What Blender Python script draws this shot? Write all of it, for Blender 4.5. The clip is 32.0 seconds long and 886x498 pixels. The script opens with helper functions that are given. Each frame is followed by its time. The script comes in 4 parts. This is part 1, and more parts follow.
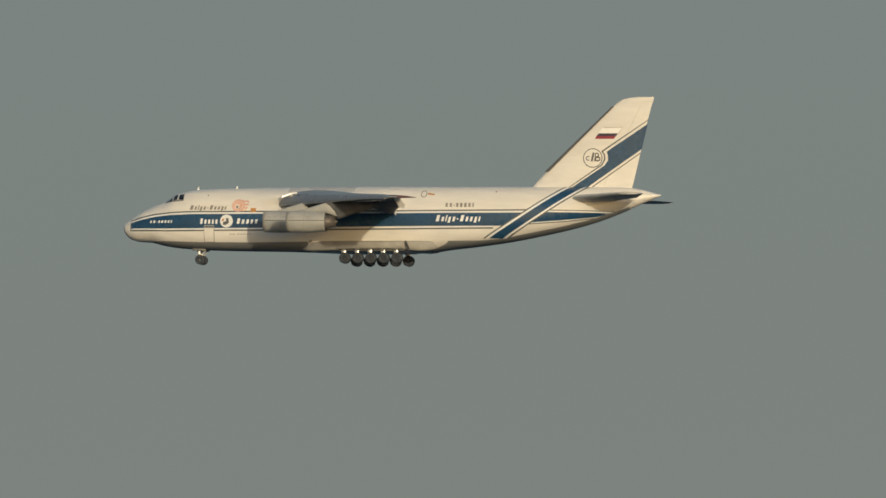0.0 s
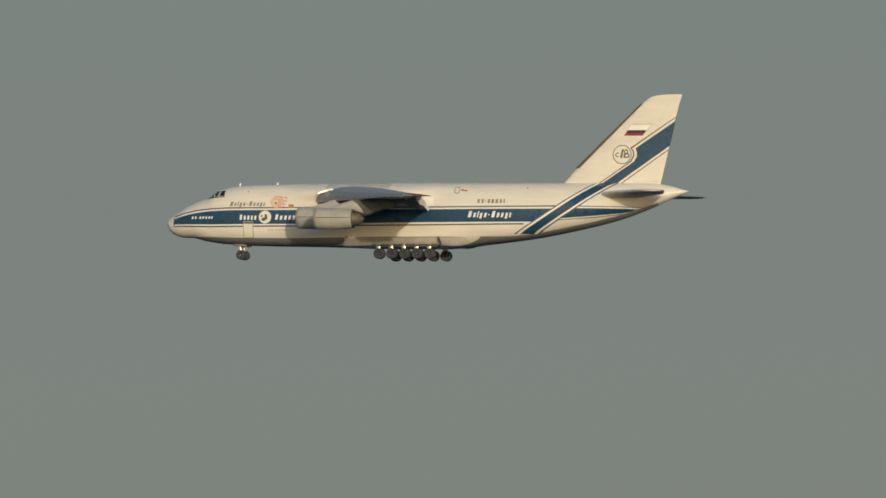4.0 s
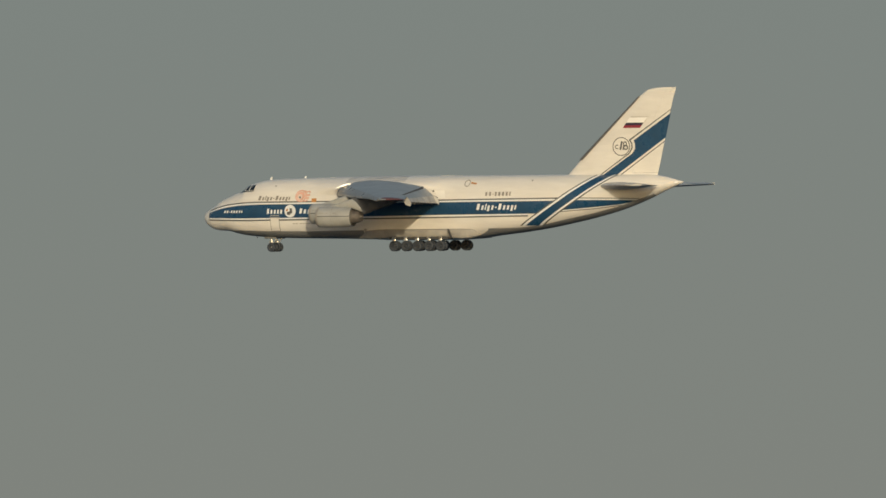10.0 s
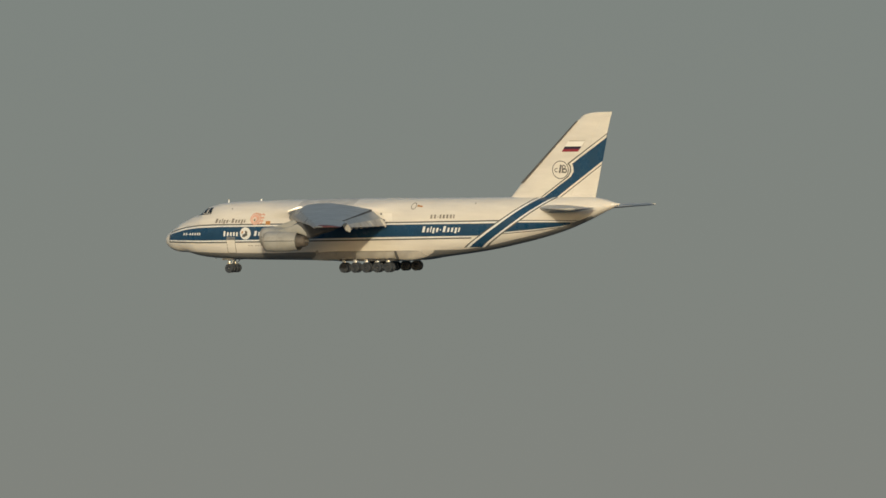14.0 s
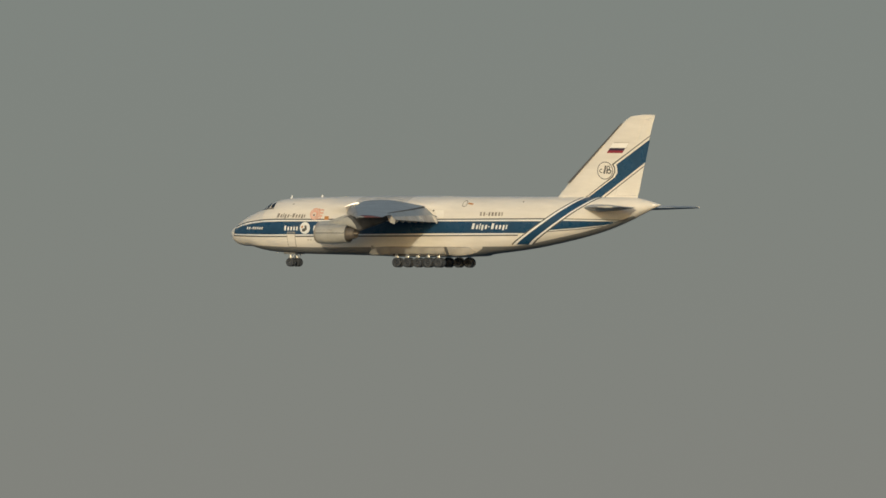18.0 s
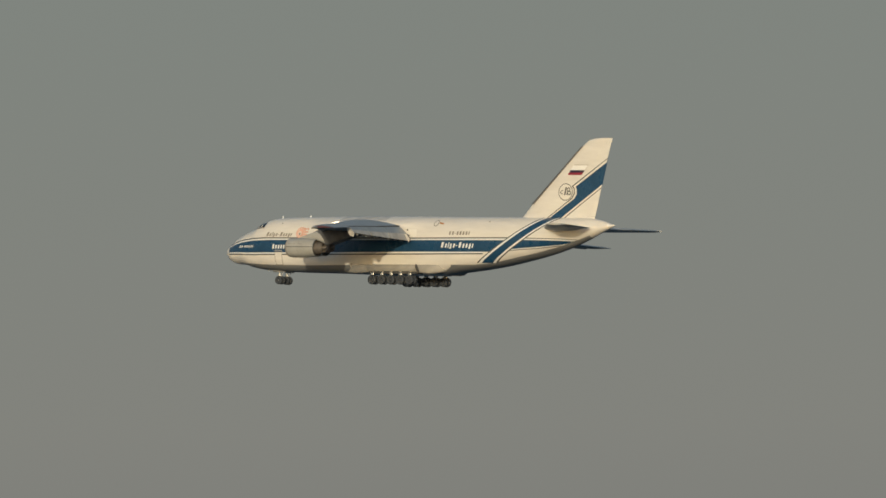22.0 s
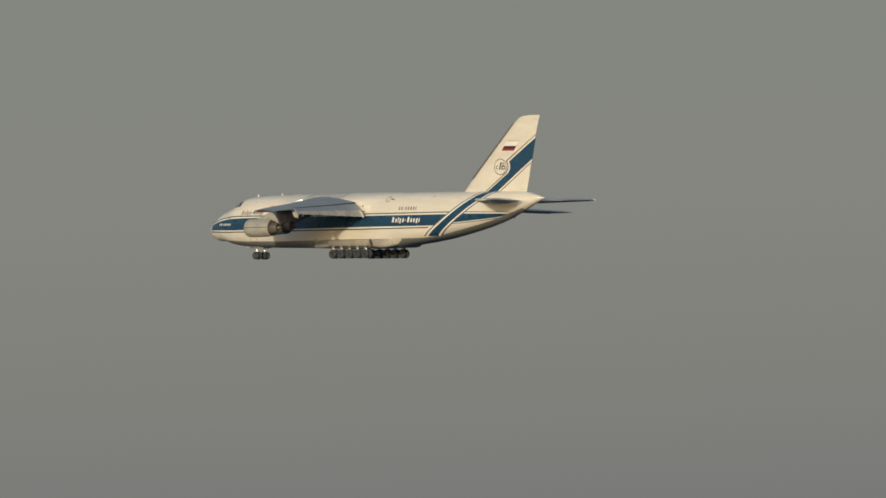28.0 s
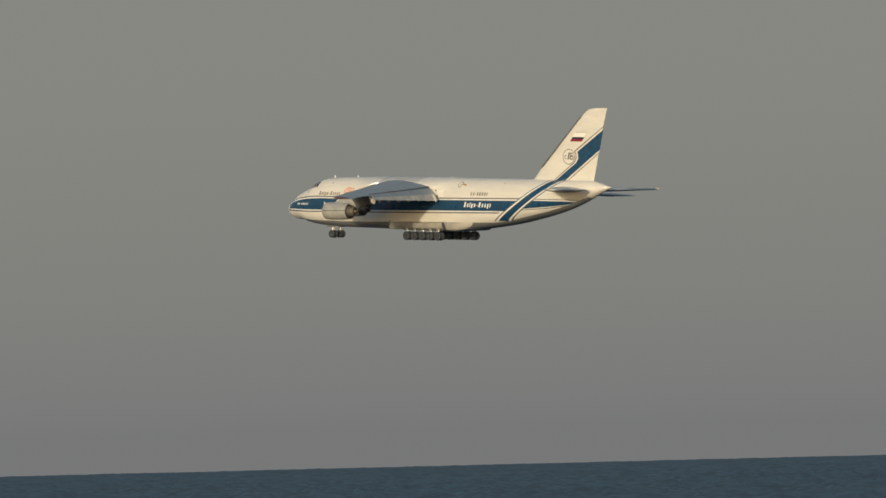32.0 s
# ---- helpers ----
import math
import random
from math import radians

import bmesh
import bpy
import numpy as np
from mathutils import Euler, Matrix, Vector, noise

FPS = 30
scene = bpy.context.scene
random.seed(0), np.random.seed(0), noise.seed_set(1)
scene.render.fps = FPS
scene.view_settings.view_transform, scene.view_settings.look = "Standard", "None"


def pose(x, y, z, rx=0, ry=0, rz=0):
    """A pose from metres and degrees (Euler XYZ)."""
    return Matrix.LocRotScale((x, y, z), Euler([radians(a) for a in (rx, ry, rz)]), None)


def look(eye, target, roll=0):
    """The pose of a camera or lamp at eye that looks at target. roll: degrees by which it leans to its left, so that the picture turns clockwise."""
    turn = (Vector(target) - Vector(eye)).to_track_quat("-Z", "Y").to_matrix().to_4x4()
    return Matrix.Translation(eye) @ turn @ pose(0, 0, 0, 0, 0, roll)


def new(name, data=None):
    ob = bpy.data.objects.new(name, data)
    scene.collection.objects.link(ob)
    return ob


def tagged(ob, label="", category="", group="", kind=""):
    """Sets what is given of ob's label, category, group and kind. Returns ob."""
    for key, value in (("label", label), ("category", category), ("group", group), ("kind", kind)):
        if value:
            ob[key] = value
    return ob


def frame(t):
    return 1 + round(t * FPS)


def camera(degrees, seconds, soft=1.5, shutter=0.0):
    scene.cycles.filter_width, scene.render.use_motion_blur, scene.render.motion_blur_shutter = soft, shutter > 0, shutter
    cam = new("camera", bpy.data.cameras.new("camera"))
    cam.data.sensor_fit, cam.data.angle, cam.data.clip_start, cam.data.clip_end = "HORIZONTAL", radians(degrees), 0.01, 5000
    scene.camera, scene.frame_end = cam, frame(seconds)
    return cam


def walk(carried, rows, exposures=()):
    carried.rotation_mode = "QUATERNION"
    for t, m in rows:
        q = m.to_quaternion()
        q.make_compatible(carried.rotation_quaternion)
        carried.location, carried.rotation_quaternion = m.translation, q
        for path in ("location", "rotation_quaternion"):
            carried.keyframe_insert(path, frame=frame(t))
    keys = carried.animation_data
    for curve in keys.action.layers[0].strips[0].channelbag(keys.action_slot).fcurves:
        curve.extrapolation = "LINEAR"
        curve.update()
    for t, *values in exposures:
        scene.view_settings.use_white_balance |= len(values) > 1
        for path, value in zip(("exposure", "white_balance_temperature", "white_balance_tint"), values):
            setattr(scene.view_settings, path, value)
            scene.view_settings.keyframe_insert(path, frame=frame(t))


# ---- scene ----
# ---- camera and its walk: a long lens on the shore that follows the airplane ----
cam = camera(1.7276, 32.0, soft=1.6)
walk(cam, [
    (0.0, pose(0, 0, 6.0, 92.3850, 1.2736, -0.0358)),
    (0.5, pose(0, 0, 6.0, 92.3337, 1.1357, 0.5321)),
    (1.0, pose(0, 0, 6.0, 92.2804, 1.0925, 1.1238)),
    (1.5, pose(0, 0, 6.0, 92.2549, 1.1623, 1.7506)),
    (2.0, pose(0, 0, 6.0, 92.2506, 1.2928, 2.3648)),
    (2.5, pose(0, 0, 6.0, 92.2248, 1.4002, 2.9452)),
    (3.0, pose(0, 0, 6.0, 92.1992, 1.4204, 3.4985)),
    (3.5, pose(0, 0, 6.0, 92.1616, 1.3552, 4.0826)),
    (4.0, pose(0, 0, 6.0, 92.1104, 1.2776, 4.7164)),
    (4.5, pose(0, 0, 6.0, 92.0800, 1.2608, 5.3703)),
    (5.0, pose(0, 0, 6.0, 92.0544, 1.3147, 5.9455)),
    (5.5, pose(0, 0, 6.0, 92.0360, 1.3910, 6.4921)),
    (6.0, pose(0, 0, 6.0, 92.0164, 1.4114, 7.0331)),
    (6.5, pose(0, 0, 6.0, 91.9876, 1.3085, 7.5914)),
    (7.0, pose(0, 0, 6.0, 91.9402, 1.0865, 8.2105)),
    (7.5, pose(0, 0, 6.0, 91.8798, 0.8618, 8.8284)),
    (8.0, pose(0, 0, 6.0, 91.8295, 0.7954, 9.3722)),
    (8.5, pose(0, 0, 6.0, 91.8157, 0.9292, 9.8396)),
    (9.0, pose(0, 0, 6.0, 91.7927, 1.1474, 10.3392)),
    (9.5, pose(0, 0, 6.0, 91.7558, 1.3065, 10.8907)),
    (10.0, pose(0, 0, 6.0, 91.6977, 1.3314, 11.4798)),
    (10.5, pose(0, 0, 6.0, 91.6506, 1.2323, 12.0621)),
    (11.0, pose(0, 0, 6.0, 91.6292, 1.0839, 12.5882)),
    (11.5, pose(0, 0, 6.0, 91.6204, 0.9584, 13.0605)),
    (12.0, pose(0, 0, 6.0, 91.5985, 0.9005, 13.5429)),
    (12.5, pose(0, 0, 6.0, 91.5755, 0.9413, 14.0448)),
    (13.0, pose(0, 0, 6.0, 91.5459, 1.0930, 14.5648)),
    (13.5, pose(0, 0, 6.0, 91.5045, 1.3213, 15.0942)),
    (14.0, pose(0, 0, 6.0, 91.4716, 1.5520, 15.6254)),
    (14.5, pose(0, 0, 6.0, 91.4420, 1.7213, 16.1562)),
    (15.0, pose(0, 0, 6.0, 91.4128, 1.7959, 16.6803)),
    (15.5, pose(0, 0, 6.0, 91.3816, 1.7696, 17.1922)),
    (16.0, pose(0, 0, 6.0, 91.3454, 1.6655, 17.6733)),
    (16.5, pose(0, 0, 6.0, 91.3358, 1.5189, 18.1613)),
    (17.0, pose(0, 0, 6.0, 91.3149, 1.3474, 18.6906)),
    (17.5, pose(0, 0, 6.0, 91.2672, 1.1523, 19.2587)),
    (18.0, pose(0, 0, 6.0, 91.2129, 0.9418, 19.7978)),
    (18.5, pose(0, 0, 6.0, 91.1865, 0.7545, 20.2847)),
    (19.0, pose(0, 0, 6.0, 91.1754, 0.6559, 20.7236)),
    (19.5, pose(0, 0, 6.0, 91.1539, 0.6809, 21.1790)),
    (20.0, pose(0, 0, 6.0, 91.0985, 0.7898, 21.6381)),
    (20.5, pose(0, 0, 6.0, 91.0351, 0.8897, 22.1183)),
    (21.0, pose(0, 0, 6.0, 90.9978, 0.9224, 22.6165)),
    (21.5, pose(0, 0, 6.0, 91.0064, 0.9418, 23.1130)),
    (22.0, pose(0, 0, 6.0, 91.0037, 1.0244, 23.5924)),
    (22.5, pose(0, 0, 6.0, 90.9632, 1.1511, 24.0518)),
    (23.0, pose(0, 0, 6.0, 90.9181, 1.2522, 24.4855)),
    (23.5, pose(0, 0, 6.0, 90.8963, 1.3103, 24.9261)),
    (24.0, pose(0, 0, 6.0, 90.8701, 1.3774, 25.3935)),
    (24.5, pose(0, 0, 6.0, 90.8172, 1.5174, 25.8488)),
    (25.0, pose(0, 0, 6.0, 90.7608, 1.7286, 26.2649)),
    (25.5, pose(0, 0, 6.0, 90.7287, 1.9532, 26.6760)),
    (26.0, pose(0, 0, 6.0, 90.7060, 2.1584, 27.1099)),
    (26.5, pose(0, 0, 6.0, 90.6911, 2.3311, 27.5485)),
    (27.0, pose(0, 0, 6.0, 90.6752, 2.4430, 27.9812)),
    (27.5, pose(0, 0, 6.0, 90.6493, 2.4625, 28.3974)),
    (28.0, pose(0, 0, 6.0, 90.5983, 2.3809, 28.7663)),
    (28.5, pose(0, 0, 6.0, 90.5455, 2.2364, 29.1782)),
    (29.0, pose(0, 0, 6.0, 90.5059, 2.1064, 29.6436)),
    (29.5, pose(0, 0, 6.0, 90.4881, 2.0449, 30.1003)),
    (30.0, pose(0, 0, 6.0, 90.4898, 2.0088, 30.5321)),
    (30.5, pose(0, 0, 6.0, 90.4671, 1.8795, 30.9277)),
    (31.0, pose(0, 0, 6.0, 90.4303, 1.4200, 31.3064)),
    (31.5, pose(0, 0, 6.0, 90.3901, 1.4200, 31.7189)),
    (32.0, pose(0, 0, 6.0, 90.3529, 1.4200, 32.1734)),
], [(0, -0.05), (13, -0.01), (24, 0.01), (32, 0.11)])

# ---- world and sun ----
SUN = Vector((0.243, -0.959, 0.144)).normalized()
world = bpy.data.worlds.new("world")
scene.world = world
world.use_nodes = True
wn, wl = world.node_tree.nodes, world.node_tree.links
wn.clear()
w_out = wn.new("ShaderNodeOutputWorld")
w_bg = wn.new("ShaderNodeBackground")
w_sky = wn.new("ShaderNodeTexSky")
w_sky.sky_type, w_sky.sun_disc = "NISHITA", False
w_sky.sun_elevation = math.asin(SUN.z)
w_sky.sun_rotation = math.atan2(SUN.x, SUN.y)
w_sky.dust_density, w_sky.air_density = 1.2, 1.0
w_co = wn.new("ShaderNodeTexCoord")
w_sep = wn.new("ShaderNodeSeparateXYZ")
w_haze = wn.new("ShaderNodeValToRGB")       # grey haze low over the sea, by height above the horizon
w_gain = wn.new("ShaderNodeVectorMath")
w_gain.operation = "SCALE"
w_gain.inputs["Scale"].default_value = 0.15
w_fade = wn.new("ShaderNodeMapRange")
w_fade.inputs["From Min"].default_value, w_fade.inputs["From Max"].default_value = 0.15, 0.85
w_mix = wn.new("ShaderNodeMix")
w_mix.data_type = "RGBA"
w_mul = wn.new("ShaderNodeMath")
w_mul.operation, w_mul.inputs[1].default_value = "MULTIPLY", 12.0
wl.new(w_co.outputs["Generated"], w_sep.inputs[0])
wl.new(w_sep.outputs["Z"], w_mul.inputs[0])
wl.new(w_mul.outputs[0], w_haze.inputs[0])
wl.new(w_sep.outputs["Z"], w_fade.inputs["Value"])
wl.new(w_sky.outputs[0], w_gain.inputs[0])
w_dot, w_side, w_max = wn.new("ShaderNodeVectorMath"), wn.new("ShaderNodeMapRange"), wn.new("ShaderNodeMath")
w_dot.operation, w_max.operation = "DOT_PRODUCT", "MAXIMUM"
w_dot.inputs[1].default_value = SUN
w_side.inputs["From Min"].default_value, w_side.inputs["From Max"].default_value = 0.3, 0.95
wl.new(w_co.outputs["Generated"], w_dot.inputs[0])
wl.new(w_dot.outputs["Value"], w_side.inputs["Value"])
wl.new(w_fade.outputs[0], w_max.inputs[0]), wl.new(w_side.outputs[0], w_max.inputs[1])
wl.new(w_max.outputs[0], w_mix.inputs["Factor"])
wl.new(w_haze.outputs[0], w_mix.inputs["A"])
wl.new(w_gain.outputs[0], w_mix.inputs["B"])
wl.new(w_mix.outputs["Result"], w_bg.inputs["Color"])
wl.new(w_bg.outputs[0], w_out.inputs[0])
ramp = w_haze.color_ramp
HAZE = ((0.0, (0.1705, 0.1725, 0.1736)), (0.02, (0.1858, 0.188, 0.1817)), (0.066, (0.2054, 0.2065, 0.19)), (0.138, (0.2228, 0.2249, 0.2023)), (0.29, (0.2156, 0.2321, 0.2095)), (0.59, (0.2054, 0.2382, 0.2239)), (1.0, (0.1951, 0.2311, 0.2341)))
while len(ramp.elements) < len(HAZE):
    ramp.elements.new(0.5)
for stop, (place, tone) in zip(ramp.elements, HAZE):
    stop.position, stop.color = place, (*tone, 1)

sun = new("sun", bpy.data.lights.new("sun", "SUN"))
sun.data.energy, sun.data.angle, sun.data.color = 1.745, radians(0.6), (1.0, 0.842, 0.563)
sun.matrix_world = look(SUN * 100, (0, 0, 0))


# ---- materials ----
def surface(name, colour, rough=0.5, metal=0.0, vary=0.12, grain=2.0, bump=0.0, streak=(1, 1, 1), coat=0.0):
    """A surface with broad stains and fine grain, in object space."""
    m = bpy.data.materials.new(name)
    m.use_nodes = True
    n, l = m.node_tree.nodes, m.node_tree.links
    b = n["Principled BSDF"]
    co, mp = n.new("ShaderNodeTexCoord"), n.new("ShaderNodeMapping")
    mp.inputs["Scale"].default_value = streak
    l.new(co.outputs["Object"], mp.inputs[0])
    big, small, mix = n.new("ShaderNodeTexNoise"), n.new("ShaderNodeTexNoise"), n.new("ShaderNodeMix")
    big.inputs["Scale"].default_value, big.inputs["Detail"].default_value = 0.35 * grain, 4
    small.inputs["Scale"].default_value, small.inputs["Detail"].default_value = 6.0 * grain, 3
    l.new(mp.outputs[0], big.inputs[0]), l.new(mp.outputs[0], small.inputs[0])
    add = n.new("ShaderNodeMath")
    add.operation = "MULTIPLY_ADD"
    add.inputs[1].default_value = 0.35
    l.new(small.outputs["Fac"], add.inputs[0]), l.new(big.outputs["Fac"], add.inputs[2])
    rng = n.new("ShaderNodeMapRange")
    rng.inputs["From Min"].default_value, rng.inputs["From Max"].default_value = 0.45, 0.9
    l.new(add.outputs[0], rng.inputs["Value"])
    mix.data_type = "RGBA"
    mix.inputs["A"].default_value = (*[c * (1 - vary) for c in colour], 1)
    mix.inputs["B"].default_value = (*[min(1, c * (1 + vary * 0.35)) for c in colour], 1)
    l.new(rng.outputs[0], mix.inputs["Factor"])
    l.new(mix.outputs["Result"], b.inputs["Base Color"])
    rr = n.new("ShaderNodeMapRange")
    rr.inputs["To Min"].default_value, rr.inputs["To Max"].default_value = min(1, rough * 1.2), rough * 0.85
    l.new(rng.outputs[0], rr.inputs["Value"]), l.new(rr.outputs[0], b.inputs["Roughness"])
    b.inputs["Metallic"].default_value = metal
    b.inputs["Coat Weight"].default_value = coat
    if bump:
        bp = n.new("ShaderNodeBump")
        bp.inputs["Strength"].default_value, bp.inputs["Distance"].default_value = bump, 0.02
        l.new(big.outputs["Fac"], bp.inputs["Height"]), l.new(bp.outputs[0], b.inputs["Normal"])
    return m


WHITE = surface("white_paint", (0.785, 0.768, 0.735), 0.36, vary=0.10, streak=(0.35, 1, 1.6))
BLUE = surface("blue_paint", (0.019, 0.071, 0.155), 0.28, vary=0.18)
LINE = surface("dark_grey_paint", (0.10, 0.105, 0.11), 0.5)
PURE = surface("white_marking", (0.80, 0.83, 0.86), 0.45, vary=0.05)
RED = surface("red_paint", (0.28, 0.025, 0.05), 0.5)
NAVY = surface("navy_paint", (0.03, 0.02, 0.05), 0.5)
CORAL = surface("coral_marking", (0.76, 0.45, 0.36), 0.5, vary=0.2, grain=4)
TIP = surface("dull_red_tip_paint", (0.125, 0.045, 0.05), 0.45)
ORANGE = surface("orange_marking", (0.52, 0.24, 0.07), 0.5)
GREY = surface("grey_wing_paint", (0.30, 0.335, 0.37), 0.38, vary=0.15, streak=(0.5, 1, 1))
SLAT = surface("smooth_slat_paint", (0.20, 0.20, 0.21), 0.3, vary=0.1)
# wing undersides and aft flaps: tones lightened to stand in for haze and fill
UNDER = surface("lightened_stained_underside", (0.50, 0.495, 0.485), 0.5, vary=0.2, streak=(0.3, 1, 1))
SLOT = surface("lightened_flap_metal", (0.52, 0.51, 0.49), 0.5, vary=0.3)
DOOR = surface("dull_grey_blister", (0.36, 0.35, 0.33), 0.5, vary=0.2)
PLATE = surface("glint_white", (0.84, 0.83, 0.80), 0.34, vary=0.05)
PALE = surface("pale_grey_marking", (0.52, 0.49, 0.45), 0.5, vary=0.2)
FADED = surface("faded_grey_marking", (0.30, 0.28, 0.26), 0.5, vary=0.3)
SHINY = surface("polished_metal", (0.93, 0.92, 0.90), 0.36, 0.6, vary=0.05)
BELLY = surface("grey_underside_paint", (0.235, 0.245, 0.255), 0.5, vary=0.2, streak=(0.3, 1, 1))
NACELLE = surface("cowl_paint", (0.42, 0.43, 0.425), 0.42, vary=0.2)
CENTRE = surface("pale_grey_and_crown_shade", (0.62, 0.615, 0.60), 0.4, vary=0.2)
GLOSS = surface("fresh_white_paint", (0.91, 0.91, 0.90), 0.3, vary=0.04)
METAL = surface("worn_lip_metal", (0.42, 0.40, 0.37), 0.5, 0.3, vary=0.1)
HOT = surface("heat_stained_metal", (0.185, 0.17, 0.16), 0.5, 0.35, vary=0.4, grain=4)
# rear pylon tone, darkened to imitate the shade under the wing
PYLON_SHADE = surface("wing_shaded_metal", (0.095, 0.10, 0.11), 0.6, vary=0.35, grain=3)
DARK = surface("dark_interior_and_shade", (0.08, 0.082, 0.088), 0.7)
BOOT = surface("dark_leading_edge", (0.15, 0.145, 0.14), 0.5)
RUBBER = surface("tyre_rubber", (0.056, 0.068, 0.09), 0.9, vary=0.3, grain=6)
RIM = surface("wheel_alloy", (0.038, 0.047, 0.065), 0.8, 0.0, grain=5)
STRUT = surface("strut_metal", (0.88, 0.88, 0.87), 0.3, 0.55)
GLASS = surface("cockpit_glass", (0.015, 0.018, 0.02), 0.08, vary=0.1)
LAMP = surface("lamp_lens", (0.4, 0.4, 0.38), 0.25)


# ---- building helpers ----
def mesh_of(name, verts, faces, material, smooth=True):
    me = bpy.data.meshes.new(name)
    me.from_pydata([tuple(map(float, v)) for v in verts], [], faces)
    me.polygons.foreach_set("use_smooth", [smooth and len(f) <= 4 for f in faces])
    me.materials.append(material)
    me.update()
    return me


def part(name, mesh, parent, label=""):
    ob = new(name, mesh)
    ob.parent = parent
    return tagged(ob, label) if label else ob


def loft(rings, caps=(True, True), closed=True):
    """Verts and faces of a skin over rings of equal length."""
    m = len(rings[0])
    verts = [p for r in rings for p in r]
    faces = []
    for i in range(len(rings) - 1):
        for j in range(m if closed else m - 1):
            k = (j + 1) % m
            faces.append((i * m + j, i * m + k, (i + 1) * m + k, (i + 1) * m + j))
    if caps[0]:
        k = len(verts)
        verts += list(rings[0])
        faces.append(tuple(k + j for j in reversed(range(m))))
    if caps[1]:
        k = len(verts)
        verts += list(rings[-1])
        faces.append(tuple(k + j for j in range(m)))
    return verts, faces


def two_tone(mesh, under):
    """The same mesh with its downward faces in a second tone, lightened for haze."""
    mesh.materials.append(under)
    for f in mesh.polygons:
        f.material_index = 1 if f.normal.z < -0.25 else 0
    return mesh


def joined(*pieces):
    verts, faces = [], []
    for v, f in pieces:
        k = len(verts)
        verts += list(v)
        faces += [tuple(i + k for i in face) for face in f]
    return verts, faces


def box(x0, x1, y0, y1, z0, z1, ch=0.02):
    """A box with chamfered upright and long edges."""
    rings = []
    for x, c in ((x0, ch), (x0 + ch, 0), (x1 - ch, 0), (x1, ch)):
        a, b, e, d = y0 + c, y1 - c, z0 + c, z1 - c
        rings.append([(x, a + ch, e), (x, b - ch, e), (x, b, e + ch), (x, b, d - ch), (x, b - ch, d), (x, a + ch, d), (x, a, d - ch), (x, a, e + ch)])
    return loft(rings)


def tube(p, q, r0, r1=None, sides=14):
    """A round rod from p to q."""
    p, q = Vector(p), Vector(q)
    r1 = r0 if r1 is None else r1
    d = (q - p).normalized()
    u = d.orthogonal().normalized()
    v = d.cross(u)
    ring = lambda c, r: [c + (u * math.cos(a) + v * math.sin(a)) * r for a in [2 * math.pi * i / sides for i in range(sides)]]
    e = min(r0, r1) * 0.15
    return loft([ring(p, r0 - e), ring(p + d * e, r0), ring(q - d * e, r1), ring(q, r1 - e)])


def turned(profile, centre, axis="x", sides=48, caps=(False, False)):
    """A body of revolution: (along, radius) pairs round the x or the y axis through centre."""
    cx, cy, cz = centre
    rings = []
    for a, r in profile:
        ring = []
        for i in range(sides):
            t = 2 * math.pi * i / sides
            c, s = math.cos(t) * r, math.sin(t) * r
            ring.append((cx + a, cy + c, cz + s) if axis == "x" else (cx + s, cy + a, cz + c))
        rings.append(ring)
    return loft(rings, caps)


def along(table, x):
    return float(np.interp(x, [a for a, _ in table], [b for _, b in table]))


